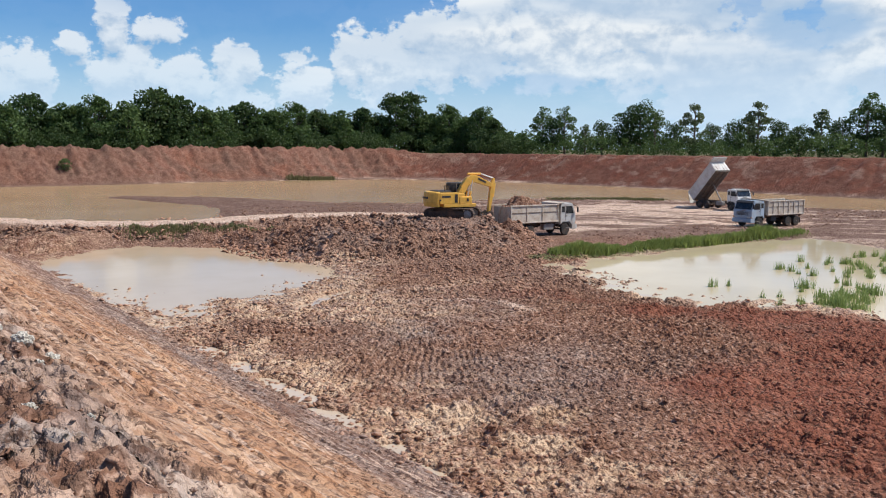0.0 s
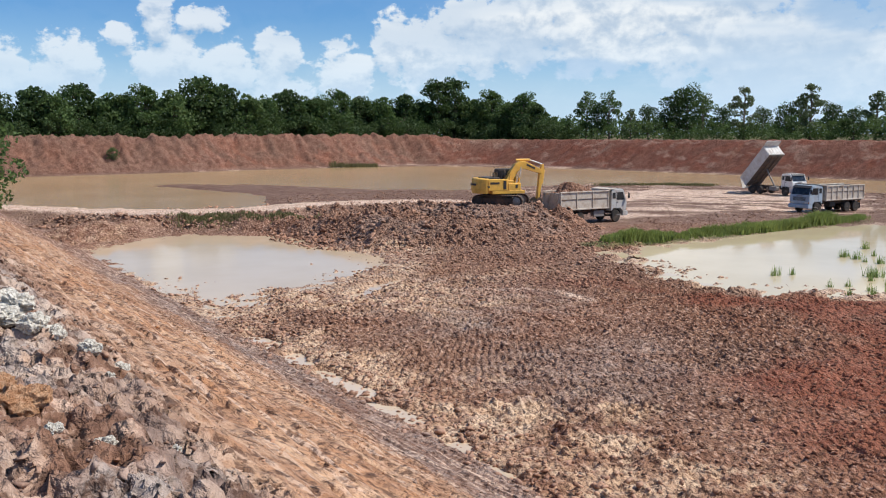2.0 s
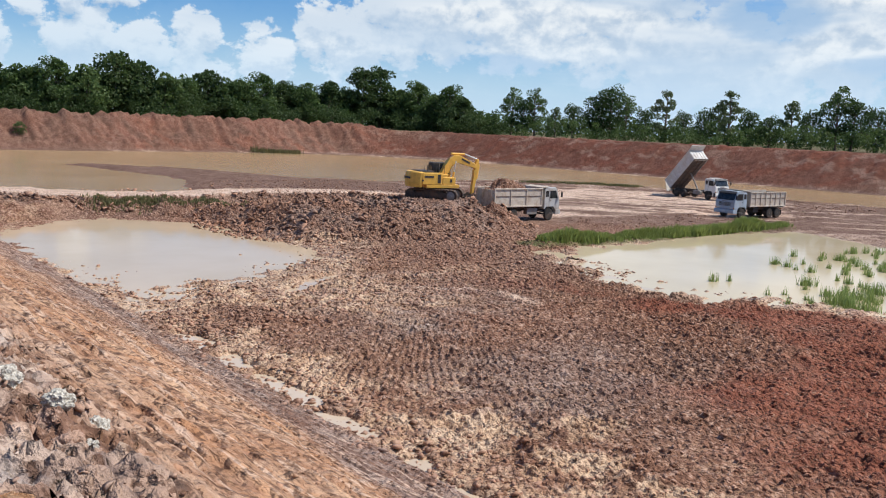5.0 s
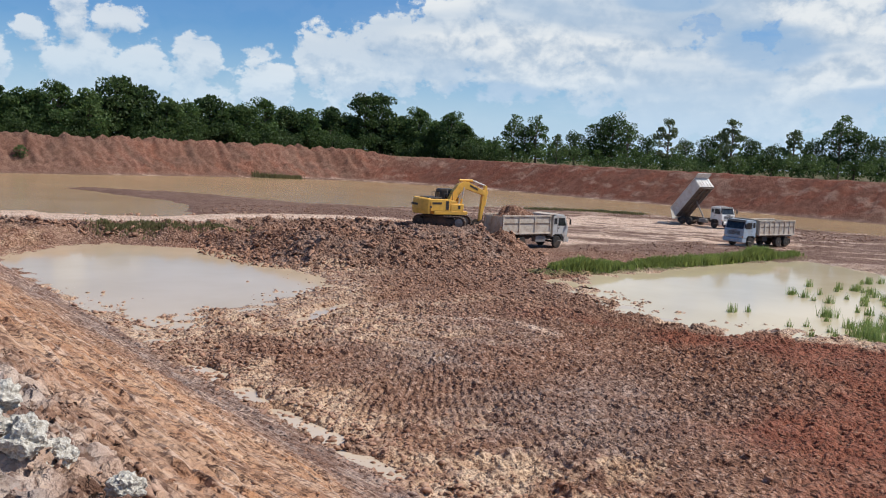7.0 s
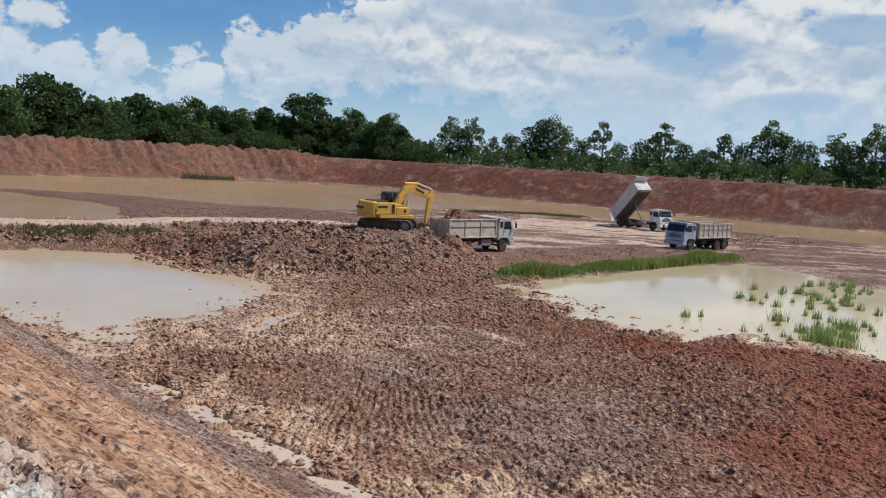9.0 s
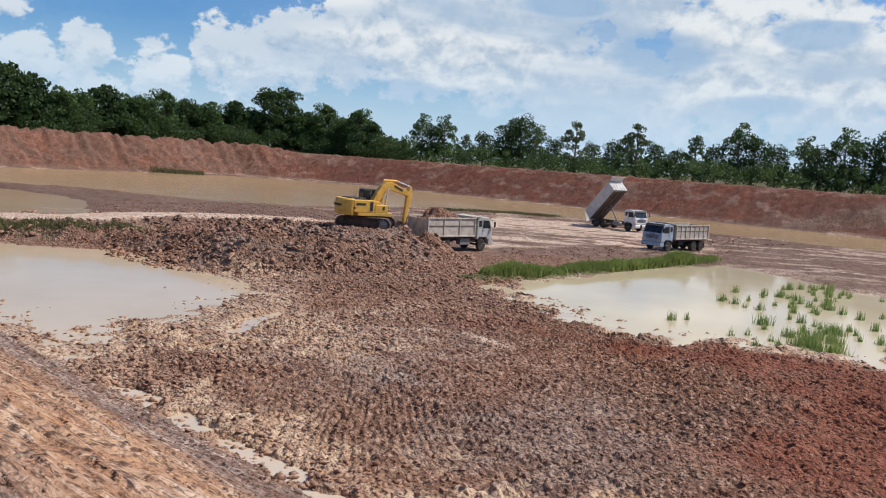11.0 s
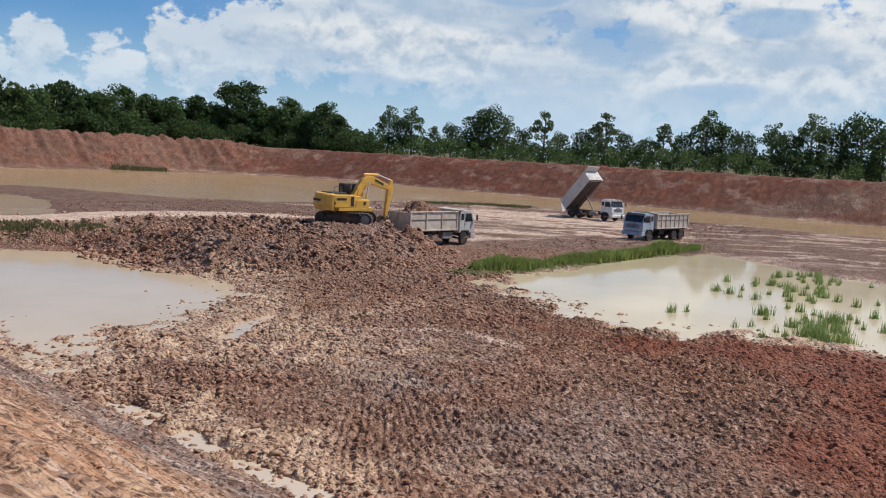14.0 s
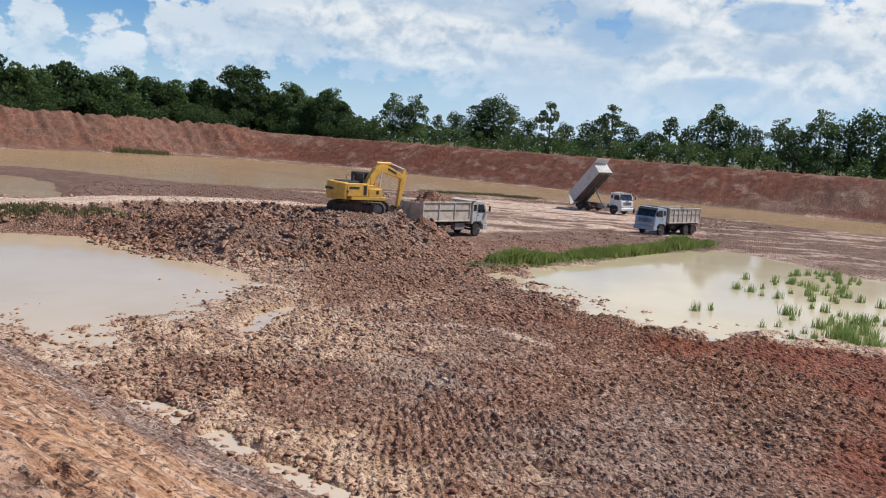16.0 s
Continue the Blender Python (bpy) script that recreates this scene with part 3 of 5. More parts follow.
    silt = np.maximum(step(d + 5 * mudn, 20, 13), step(np.hypot(x - 27, y - 36) + 6 * mudn, 11, 5)) * (1 - on_heap)
    masks = {
        "damp": np.clip((1.0 * far * (1 - on_far) * (1 - on_flat * (1 - churned)) * (1 - on_road) + (0.45 + 0.4 * north) * on_far + 0.45 * on_heap + 0.25 * step(np.hypot(x - 33, y - 38), 14, 6)) * (0.75 + 0.5 * mudn), 0, 1) * (1 - on_bank) * (1 - on_road) * (1 - 0.85 * puddled * step(x, 66, 80)),
        "slope": on_bank * step(d, 1.6, 2.8) * step(y, 90, 60),
        "mud": np.clip(np.maximum(np.maximum(by_pond, by_toe), by_reeds) * (0.5 + 1.1 * step(fbm(x / 0.9, y / 0.9, 3, 72), -0.2, 0.2)) * (1 - on_heap) + 0.6 * hollow * silt + 0.9 * step(smear, 0.9, 0.4), 0, 1) * (1 - on_bank) * (1 - on_far),
        "wet": np.maximum(np.maximum(by_pond, by_reeds), by_toe) * (1 - on_bank),
        "red": np.clip(step(inside(x, y, [(28, 33), (31, 29), (33.5, 18), (23, 16.5), (19, 8), (24, 6), (42, 12), (40, 20), (36, 25), (34, 31)]) + 4.5 * mudn, 2.2, -2.2) * 0.9 + on_far * (0.95 - 0.35 * north) * step(fbm(x / 14, df / 9 + y / 30, 3, 73), -0.6, -0.1), 0, 1) * (1 - on_bank),
        "grey": np.clip(0.35 * step(np.hypot(x - 25, y - 32) + 3 * mudn, 8, 3) + step(np.hypot((x - 20.5) / 5.0, (y - 21.5) / 6.0) + 1.3 * mudn, 1.2, 0.2) * 0.38 + on_heap * 0.45 * step(mudn, -0.1, 0.3) + 1.0 * shoulder * on_bank * step(fbm(x / 0.7, y / 0.7, 3, 74), -0.22, 0.12) + 0.55 * step(d + 1.5 * mudn, 8.0, 10.0) * on_bank * step(y, 70, 40) + 0.35 * far * (1 - on_far) + north * on_far * 0.12 * step(fbm(x / 8, df / 4, 3, 77), -0.1, 0.25), 0, 1),
        "ochre": np.clip(on_bank * step(d, 1.4, 2.6) * step(d + 1.8 * mudn, 10.0, 7.0) * (0.75 + 0.8 * fbm(d / 0.5, y / 6, 3, 75)), 0, 1) * step(y, 75, 45),
        "pale": np.clip(0.4 * shoulder * on_bank * step(fbm(x / 0.3, y / 0.3, 3, 79), 0.02, 0.16) + np.maximum(on_road, on_flat * (1 - 0.9 * churned)) + 0.7 * puddled * step(x, 66, 80) * (1 - on_far) + 0.3 * on_far * (1 - north) * step(fbm(run / 2.6, df / 1.1, 3, 85), 0.16, 0.34) + step(np.abs(along(x, y, [(27.5, 33.4, 0), (29.6, 30.6, 0), (28.6, 27.4, 0)])[0] + 0.5 * mudn), 0.7, 0.1) * 0.7, 0, 1),
        "turf": np.clip(out * 1.0 * (df > 14) + 0.8 * step(gd, 1.6, 0.8) + (d < -4) * step(mudn, -0.2, 0.1) * 0.7, 0, 1),
    }
    return h, masks


def height(x, y):
    return float(terrain(np.array([float(x)]), np.array([float(y)]))[0][0])


def axis(*spans):
    """Grid lines from runs of (start, end, spacing)."""
    lines = []
    for a, b, s in spans:
        lines.append(np.linspace(a, b, max(int(round((b - a) / s)), 1), endpoint=False))
    return np.concatenate(lines + [np.array([spans[-1][1]])])


NEAR = (-0.9, 4.3, 3.0, 21.0)
FINE = (0.3, 39.0, 3.0, 36.0)
MIDDLE = (12.0, 60.0, 36.0, 70.0)


def within(X, Y, area, inset):
    return (X > area[0] + inset) & (X < area[1] - inset) & (Y > area[2] + inset) & (Y < area[3] - inset)


def patch(gx, gy, gaps=(), lower=0.0):
    """Corners and faces of a grid, without the cells that lie in the gaps, and lowered a little where it runs under them."""
    X, Y = np.meshgrid(gx, gy)
    nx, ny = len(gx), len(gy)
    keep = np.ones((ny - 1, nx - 1), bool)
    sunk = np.zeros(X.shape, bool)
    for g in gaps:
        inner = within(X, Y, g, 0.25)
        keep &= ~(inner[:-1, :-1] & inner[1:, :-1] & inner[:-1, 1:] & inner[1:, 1:])
        sunk |= within(X, Y, g, 0.02)
    base = (np.arange(ny - 1)[:, None] * nx + np.arange(nx - 1)[None, :])[keep]
    quads = np.stack([base, base + 1, base + nx + 1, base + nx], 1)
    used = np.zeros(nx * ny, bool)
    used[quads.ravel()] = True
    index = np.cumsum(used) - 1
    return X.ravel()[used], Y.ravel()[used], sunk.ravel()[used] * lower, index[quads]


def build_ground():
    gx = axis((-2500, -200, 460), (-200, -20, 30), (-20, -3, 1.7), (-3, 0, 0.25), (0, 14, 0.25), (14, 62, 0.4), (62, 115, 0.5), (115, 144, 0.6), (144, 160, 0.35), (160, 260, 10), (260, 2600, 390))
    gy = axis((-2500, -100, 480), (-100, -8, 9.2), (-8, 3, 0.5), (3, 70, 0.4), (70, 104, 0.4), (104, 178, 0.9), (178, 200, 0.3), (200, 300, 10), (300, 2600, 380))
    sheets = [patch(gx, gy, (FINE, MIDDLE, NEAR), -0.06),
              patch(axis((FINE[0], FINE[1], 0.062)), axis((FINE[2], FINE[3], 0.062)), (NEAR,), -0.05),
              patch(axis((NEAR[0], NEAR[1], 0.034)), axis((NEAR[2], NEAR[3], 0.034))),
              patch(axis((MIDDLE[0], MIDDLE[1], 0.15)), axis((MIDDLE[2], 48, 0.11), (48, MIDDLE[3], 0.15)))]
    xs, ys, zs, faces, start = [], [], [], [], 0
    for px, py, dz, q in sheets:
        xs.append(px), ys.append(py), zs.append(dz), faces.append(q + start)
        start += len(px)
    x, y = np.concatenate(xs), np.concatenate(ys)
    h, masks = terrain(x, y)
    me = quads_mesh("ground", np.stack([x, y, h + np.concatenate(zs)], 1), np.concatenate(faces), SOIL, smooth=True)
    for key, v in masks.items():
        a = me.attributes.new(key, "FLOAT", "POINT")
        a.data.foreach_set("value", np.clip(v, 0, 1).astype(np.float32))
    ob = new("ground", me)
    tagged(ob, "reddish-brown clay pit with rutted floor and trimmed banks", "ground", kind="structure")


build_ground()


def water_sheet(name, poly, z, material, label, grow=3.0):
    cx, cy = sum(p[0] for p in poly) / len(poly), sum(p[1] for p in poly) / len(poly)
    verts = []
    for x, y in poly:
        n = math.hypot(x - cx, y - cy)
        verts.append((x + (x - cx) / n * grow, y + (y - cy) / n * grow, z))
    ob = link_mesh(name, verts, [tuple(range(len(verts)))], material)
    bm = bmesh.new()
    bm.from_mesh(ob.data)
    bmesh.ops.triangulate(bm, faces=bm.faces)
    bmesh.ops.recalc_face_normals(bm, faces=bm.faces)
    if bm.faces and sum(f.normal.z for f in bm.faces) < 0:
        bmesh.ops.reverse_faces(bm, faces=bm.faces)
    bm.to_mesh(ob.data)
    bm.free()
    return tagged(ob, label, "water", kind="structure")


water_sheet("water", POND, WATER_Z, WATER_CALM, "still milky brown pond water reflecting pale sky")
water_sheet("water", REED_POND, WATER_Z + 0.004, WATER, "shallow milky pond water among green reeds")
water_sheet("water", [(5, 200), (8, 70), (40, 70), (62, 75), (110, 80), (110, -36), (155, -36), (155, 200)], WATER_Z - 0.006, WATER_FAR, "wide sheet of yellowish brown flood water", 0.0)


# ---- shapes for machines ----
def box(bm, c, s, bevel=0.0, m=None):
    """A box with centre c and size s, its edges bevelled, moved by m."""
    got = bmesh.ops.create_cube(bm, size=1.0, matrix=(m or Matrix()) @ Matrix.Translation(c) @ Matrix.Diagonal((*s, 1)))
    if bevel:
        edges = list({e for v in got["verts"] for e in v.link_edges})
        bmesh.ops.bevel(bm, geom=edges, offset=bevel, segments=2, affect="EDGES", profile=0.5)


def prism(bm, outline, y0, y1, bevel=0.0, m=None):
    """An outline of (x, z) drawn out from y0 to y1."""
    a = [bm.verts.new((m or Matrix()) @ Vector((x, y0, z))) for x, z in outline]
    b = [bm.verts.new((m or Matrix()) @ Vector((x, y1, z))) for x, z in outline]
    n = len(a)
    faces = [bm.faces.new(a), bm.faces.new(b[::-1])]
    faces += [bm.faces.new((a[i], b[i], b[(i + 1) % n], a[(i + 1) % n])) for i in range(n)]
    if bevel:
        edges = list({e for f in faces for e in f.edges})
        bmesh.ops.bevel(bm, geom=edges, offset=bevel, segments=2, affect="EDGES", profile=0.5)


def rod(bm, p, q, r, seg=12, r2=None):
    p, q = Vector(p), Vector(q)
    m = Matrix.Translation((p + q) / 2) @ (q - p).to_track_quat("Z", "Y").to_matrix().to_4x4()
    bmesh.ops.create_cone(bm, cap_ends=True, segments=seg, radius1=r, radius2=r if r2 is None else r2, depth=(q - p).length, matrix=m)


def lathe(bm, profile, y, seg=20, m=None):
    """A profile of (radius, y) spun round the y axis through the origin."""
    rings = []
    for r, yy in profile:
        rings.append([bm.verts.new((m or Matrix()) @ Vector((r * math.cos(2 * math.pi * i / seg), y + yy, r * math.sin(2 * math.pi * i / seg)))) for i in range(seg)])
    for a, b in zip(rings, rings[1:]):
        for i in range(seg):
            bm.faces.new((a[i], a[(i + 1) % seg], b[(i + 1) % seg], b[i]))
    bm.faces.new(rings[0]), bm.faces.new(rings[-1][::-1])


def made(fn, *args, **kw):
    bm = bmesh.new()
    fn(bm, *args, **kw)
    return bm


def paint(name, base, dirt=(0.30, 0.19, 0.12), amount=0.5, rough=0.45, spec=0.5):
    k = Mat(name, rough, 0, spec)
    wear = k.ramp(k.noise(1.7, 6, 0.65), 0.42, 0.68)
    fine = k.ramp(k.noise(14.0, 4, 0.6), 0.5, 0.7)
    c = k.mix(k.math("MULTIPLY", wear, amount), base, dirt)
    c = k.mix(k.math("MULTIPLY", fine, amount * 0.35), c, tuple(0.6 * v for v in dirt))
    k.color(c).rough(k.mix(wear, (rough,) * 3, (0.85,) * 3))
    k.bump(k.noise(6.0, 4), 0.25, 0.01)
    return k.m


def glass_dark(name="cab_glass"):
    k = Mat(name, 0.05, 0, 0.5)
    k.color(k.mix(k.ramp(k.noise(2.0, 3), 0.4, 0.7), (0.012, 0.016, 0.02), (0.035, 0.04, 0.045)))
    return k.m


YELLOW = paint("digger_yellow", (0.80, 0.44, 0.065), (0.35, 0.20, 0.08), 0.35, 0.42)
DARK = paint("dark_trim", (0.022, 0.022, 0.024), (0.10, 0.07, 0.05), 0.5, 0.6)
TRACK = paint("muddy_steel", (0.045, 0.035, 0.03), (0.15, 0.085, 0.055), 0.85, 0.75)
WHITE = paint("lorry_white", (0.70, 0.70, 0.68), (0.42, 0.30, 0.21), 0.35, 0.4)
DUSTY = paint("lorry_dusty_white", (0.50, 0.49, 0.47), (0.33, 0.24, 0.17), 0.6, 0.5)
# white cab's blue-grey shade put into its base colour, with real dirt over it
CABSHADE = paint("lorry_shaded_white", (0.36, 0.44, 0.52), (0.35, 0.27, 0.20), 0.4, 0.4)
BEDGREY = paint("dusty_bed_paint", (0.56, 0.49, 0.41), (0.34, 0.24, 0.17), 0.75, 0.75)
BEDWHITE = paint("bed_pale_paint", (0.60, 0.58, 0.55), (0.40, 0.29, 0.21), 0.5, 0.65)
BEDUNDER = paint("bed_underside", (0.12, 0.095, 0.08), (0.22, 0.14, 0.10), 0.7, 0.8)
RUBBER = paint("muddy_rubber", (0.022, 0.021, 0.02), (0.16, 0.10, 0.065), 0.6, 0.85)
STEEL = paint("worn_steel", (0.24, 0.23, 0.22), (0.20, 0.12, 0.08), 0.6, 0.5)
LAMP = paint("lamp_lens", (0.62, 0.60, 0.55), (0.4, 0.3, 0.2), 0.3, 0.15)
AMBER = paint("amber_lens", (0.55, 0.20, 0.03), (0.4, 0.3, 0.2), 0.3, 0.2)
GLASS = glass_dark()
CHROME = paint("rod_chrome", (0.55, 0.55, 0.55), (0.3, 0.2, 0.15), 0.2, 0.2)


def wheel(parent, x, y, r, width, axle_out):
    """A lorry wheel with its rim; axle_out: +1 when the outer side faces +y."""
    w = width / 2
    tyre = part("tyre", made(lathe, [(0.52 * r, -w), (0.88 * r, -w), (0.97 * r, -0.82 * w), (r, -0.55 * w), (r, 0.55 * w), (0.97 * r, 0.82 * w), (0.88 * r, w), (0.52 * r, w)], 0, 24), RUBBER, parent, "black tyre caked with mud")
    tyre.location = (x, y, r)
    bm = bmesh.new()
    o = axle_out
    lathe(bm, [(0.55 * r, o * 0.75 * w), (0.50 * r, o * 0.95 * w), (0.42 * r, o * 0.45 * w), (0.20 * r, o * 0.40 * w), (0.20 * r, o * 0.9 * w), (0.12 * r, o * 1.0 * w)], 0, 16)
    for i in range(8):
        a = math.pi / 4 * i
        rod(bm, (0.31 * r * math.cos(a), o * 0.40 * w, 0.31 * r * math.sin(a)), (0.31 * r * math.cos(a), o * 0.52 * w, 0.31 * r * math.sin(a)), 0.03 * r, 6)
    part("rim", bm, STEEL, tyre)


def tipper_lorry(label, cab_paint, bed_paint, m, tip=0.0, canopy=True, loaded=False, ribs=8):
    """A ten-wheeled tipper that heads along +x and stands at m; tip: degrees by which its bed is raised."""
    lorry = new("tipper_lorry")
    lorry.matrix_world = m
    tagged(lorry, label, "truck", "tipper lorries in the pit")
    # chassis
    bm = bmesh.new()
    for y in (-0.42, 0.42):
        prism(bm, [(-3.6, 0.82), (3.9, 0.82), (3.9, 1.02), (2.2, 1.08), (-3.6, 1.08)], y - 0.045, y + 0.045)
    for x in (-3.5, -2.2, -0.6, 1.0, 2.4, 3.8):
        box(bm, (x, 0, 0.94), (0.12, 0.9, 0.16))
    for x in (-2.75, -1.45, 2.9):
        rod(bm, (x, -1.0, 0.5), (x, 1.0, 0.5), 0.09, 8)
        for y in (-0.5, 0.5):
            prism(bm, [(x - 0.6, 0.78), (x, 0.6), (x + 0.6, 0.78), (x, 0.68)], y - 0.04, y + 0.04)
    part("chassis", bm, TRACK, lorry, "mud-brown steel chassis frame")
    for x in (-2.75, -1.45):
        for s in (-1, 1):
            wheel(lorry, x, s * 1.0, 0.51, 0.44, s)
    for s in (-1, 1):
        wheel(lorry, 2.9, s * 1.04, 0.51, 0.28, s)
    # fuel tank and side boxes
    part("fuel_tank", made(prism, [(0.3, 0.55), (1.4, 0.55), (1.46, 0.62), (1.46, 0.98), (1.4, 1.05), (0.3, 1.05), (0.24, 0.98), (0.24, 0.62)], -1.12, -0.62, 0.02), STEEL, lorry, "dented steel fuel tank")
    part("battery_box", made(box, (0.7, 0.88, 0.82), (0.8, 0.45, 0.42), 0.03), DARK, lorry)
    for s in (-1, 1):
        bm = bmesh.new()
        pts = [(0.56, a) for a in range(20, 161, 14)]
        prism(bm, [(2.9 + 0.62 * math.cos(radians(a)), 0.51 + 0.66 * math.sin(radians(a))) for _, a in pts] + [(2.9 + 0.56 * math.cos(radians(a)), 0.51 + 0.60 * math.sin(radians(a))) for _, a in pts[::-1]], s * 0.85, s * 1.2)
        part("mudguard", bm, DARK, lorry)
    # cab over the engine
    cab = part("cab", made(prism, [(2.25, 0.95), (2.30, 2.62), (2.42, 2.74), (3.62, 2.76), (3.80, 2.66), (4.12, 1.80), (4.18, 1.68), (4.18, 0.95), (3.62, 0.92), (3.46, 1.22), (2.5, 1.22), (2.36, 0.95)], -1.17, 1.17, 0.045), cab_paint, lorry)
    part("windscreen", made(prism, [(3.815, 2.58), (4.112, 1.86), (4.14, 1.87), (3.843, 2.59)], -1.03, 1.03, 0.0), GLASS, cab, "dark sloping windscreen")
    for s in (-1, 1):
        part("side_window", made(prism, [(2.95, 1.86), (3.90, 1.86), (3.70, 2.50), (2.95, 2.50)], s * 1.165, s * 1.182), GLASS, cab)
        part("rear_side_window", made(prism, [(2.42, 1.98), (2.78, 1.98), (2.78, 2.48), (2.42, 2.48)], s * 1.165, s * 1.182), GLASS, cab)
        part("door_seam", made(prism, [(2.86, 1.24), (2.885, 1.24), (2.885, 2.56), (2.86, 2.56)], s * 1.168, s * 1.177), DARK, cab)
        part("door_handle", made(box, (2.98, s * 1.19, 1.66), (0.16, 0.03, 0.05), 0.01), DARK, cab)
        bm = bmesh.new()
        rod(bm, (4.0, s * 1.15, 2.55), (4.22, s * 1.38, 2.45), 0.016, 6)
        rod(bm, (4.22, s * 1.38, 2.45), (4.22, s * 1.38, 1.95), 0.016, 6)
        box(bm, (4.22, s * 1.40, 2.18), (0.06, 0.20, 0.42), 0.02)
        part("mirror", bm, DARK, cab)
        part("headlamp", made(box, (4.19, s * 0.84, 1.06), (0.05, 0.42, 0.16), 0.02), LAMP, cab, "rectangular headlamp glass")
        part("indicator", made(box, (4.175, s * 1.12, 1.06), (0.06, 0.09, 0.16), 0.02), AMBER, cab)
        part("step", made(box, (3.2, s * 1.10, 0.62), (0.5, 0.22, 0.05), 0.01), STEEL, cab)
        part("wiper", made(rod, (4.16, s * 0.15, 1.83), (4.0, s * 0.75, 2.2), 0.012, 6), DARK, cab)
    bm = bmesh.new()
    for z in (1.30, 1.40, 1.50, 1.60):
        box(bm, (4.19, 0, z), (0.03, 1.5, 0.055), 0.008)
    part("grille", bm, DARK, cab)
    part("name_strip", made(box, (4.187, 0, 1.735), (0.02, 0.7, 0.075)), STEEL, cab)
    part("bumper", made(prism, [(3.7, 0.52), (4.28, 0.52), (4.32, 0.60), (4.32, 0.86), (4.26, 0.92), (3.7, 0.92)], -1.2, 1.2, 0.03), cab_paint, cab, "worn painted steel front bumper")
    part("number_plate", made(box, (4.33, 0, 0.70), (0.015, 0.42, 0.13)), LAMP, cab)
    part("visor", made(prism, [(3.66, 2.70), (3.98, 2.52), (3.98, 2.56), (3.68, 2.76)], -1.05, 1.05), DARK, cab)
    bm = bmesh.new()
    rod(bm, (2.7, -0.8, 2.85), (2.7, 0.8, 2.85), 0.03, 8)
    for y in (-0.8, 0.8):
        rod(bm, (2.7, y, 2.72), (2.7, y, 2.85), 0.025, 6)
    part("roof_rail", bm, STEEL, cab)
    # tipping bed, hinged at the tail
    bed = new("bed")
    bed.parent = lorry
    hinge = Matrix.Translation((-3.55, 0, 1.12))
    bed.matrix_basis = hinge @ pose(0, 0, 0, 0, -tip, 0)
    L, W, Z0, Z1 = 5.75, 1.22, 0.10, 1.52
    part("floor", made(box, (L / 2 - 0.3, 0, Z0), (L, 2 * W, 0.09), 0.01), BEDUNDER, bed, "grimy steel bed floor")
    bm = bmesh.new()
    for y in (-0.42, 0.42):
        box(bm, (L / 2 - 0.3, y, -0.03), (L - 0.2, 0.12, 0.17))
    part("bed_runner", bm, BEDUNDER, bed)
    for i in range(9):
        part("cross_bearer", made(box, (0.0 + i * 0.66, 0, 0.0), (0.09, 2 * W - 0.1, 0.10)), BEDUNDER, bed)
    for s in (-1, 1):
        side = part("side_board", made(box, (L / 2 - 0.3, s * W, (Z0 + Z1) / 2), (L, 0.06, Z1 - Z0), 0.012), bed_paint, bed)
        for i in range(ribs):
            part("side_rib", made(box, (-0.22 + i * (L - 0.16) / (ribs - 1), s * (W + 0.055), (Z0 + Z1) / 2), (0.11, 0.07, Z1 - Z0 - 0.04), 0.015), bed_paint, side)
        part("top_rail", made(box, (L / 2 - 0.3, s * (W + 0.03), Z1 + 0.02), (L + 0.04, 0.15, 0.10), 0.02), bed_paint, side)
        part("bottom_rail", made(box, (L / 2 - 0.3, s * (W + 0.03), Z0 + 0.04), (L, 0.13, 0.12), 0.02), bed_paint, side)
        part("mid_rail", made(box, (L / 2 - 0.3, s * (W + 0.045), 0.95), (L - 0.2, 0.05, 0.07), 0.01), BEDUNDER if tip == 0 and canopy else bed_paint, side)
    head = part("headboard", made(box, (L - 0.30, 0, (Z0 + Z1) / 2 + 0.05), (0.07, 2 * W, Z1 - Z0 + 0.10), 0.012), bed_paint, bed)
    for y in (-0.8, -0.3, 0.3, 0.8):
        part("headboard_rib", made(box, (L - 0.24, y, (Z0 + Z1) / 2), (0.06, 0.09, Z1 - Z0 - 0.1), 0.012), bed_paint, head)
    if canopy:
        part("cab_guard", made(prism, [(L - 0.33, Z1 + 0.06), (L + 0.55, Z1 + 0.16), (L + 0.55, Z1 + 0.22), (L - 0.33, Z1 + 0.14)], -W, W, 0.012), bed_paint, bed)
    gate = new("tailgate")
    gate.parent = bed
    gate.matrix_basis = Matrix.Translation((-0.34, 0, Z1 - 0.02)) @ pose(0, 0, 0, 0, tip * 0.62, 0)
    part("gate_panel", made(box, (-0.02, 0, -(Z1 - Z0) / 2), (0.06, 2 * W - 0.02, Z1 - Z0 - 0.02), 0.012), bed_paint, gate)
    for y in (-1.0, -0.35, 0.35, 1.0):
        part("gate_rib", made(box, (-0.07, y, -(Z1 - Z0) / 2), (0.06, 0.1, Z1 - Z0 - 0.1), 0.012), bed_paint, gate)
    if tip:
        a = hinge @ pose(0, 0, 0, 0, -tip, 0) @ Vector((2.9, 0, -0.1))
        part("tipping_ram", made(rod, (0.1, 0, 0.95), tuple(a), 0.09, 10), STEEL, lorry)
    for y in (-0.85, 0.85):
        part("tail_lamp", made(box, (-3.62, y, 0.95), (0.06, 0.3, 0.13), 0.015), AMBER, lorry)
    part("mud_flap", made(box, (-3.45, 0, 0.55), (0.03, 2.3, 0.55)), RUBBER, lorry)
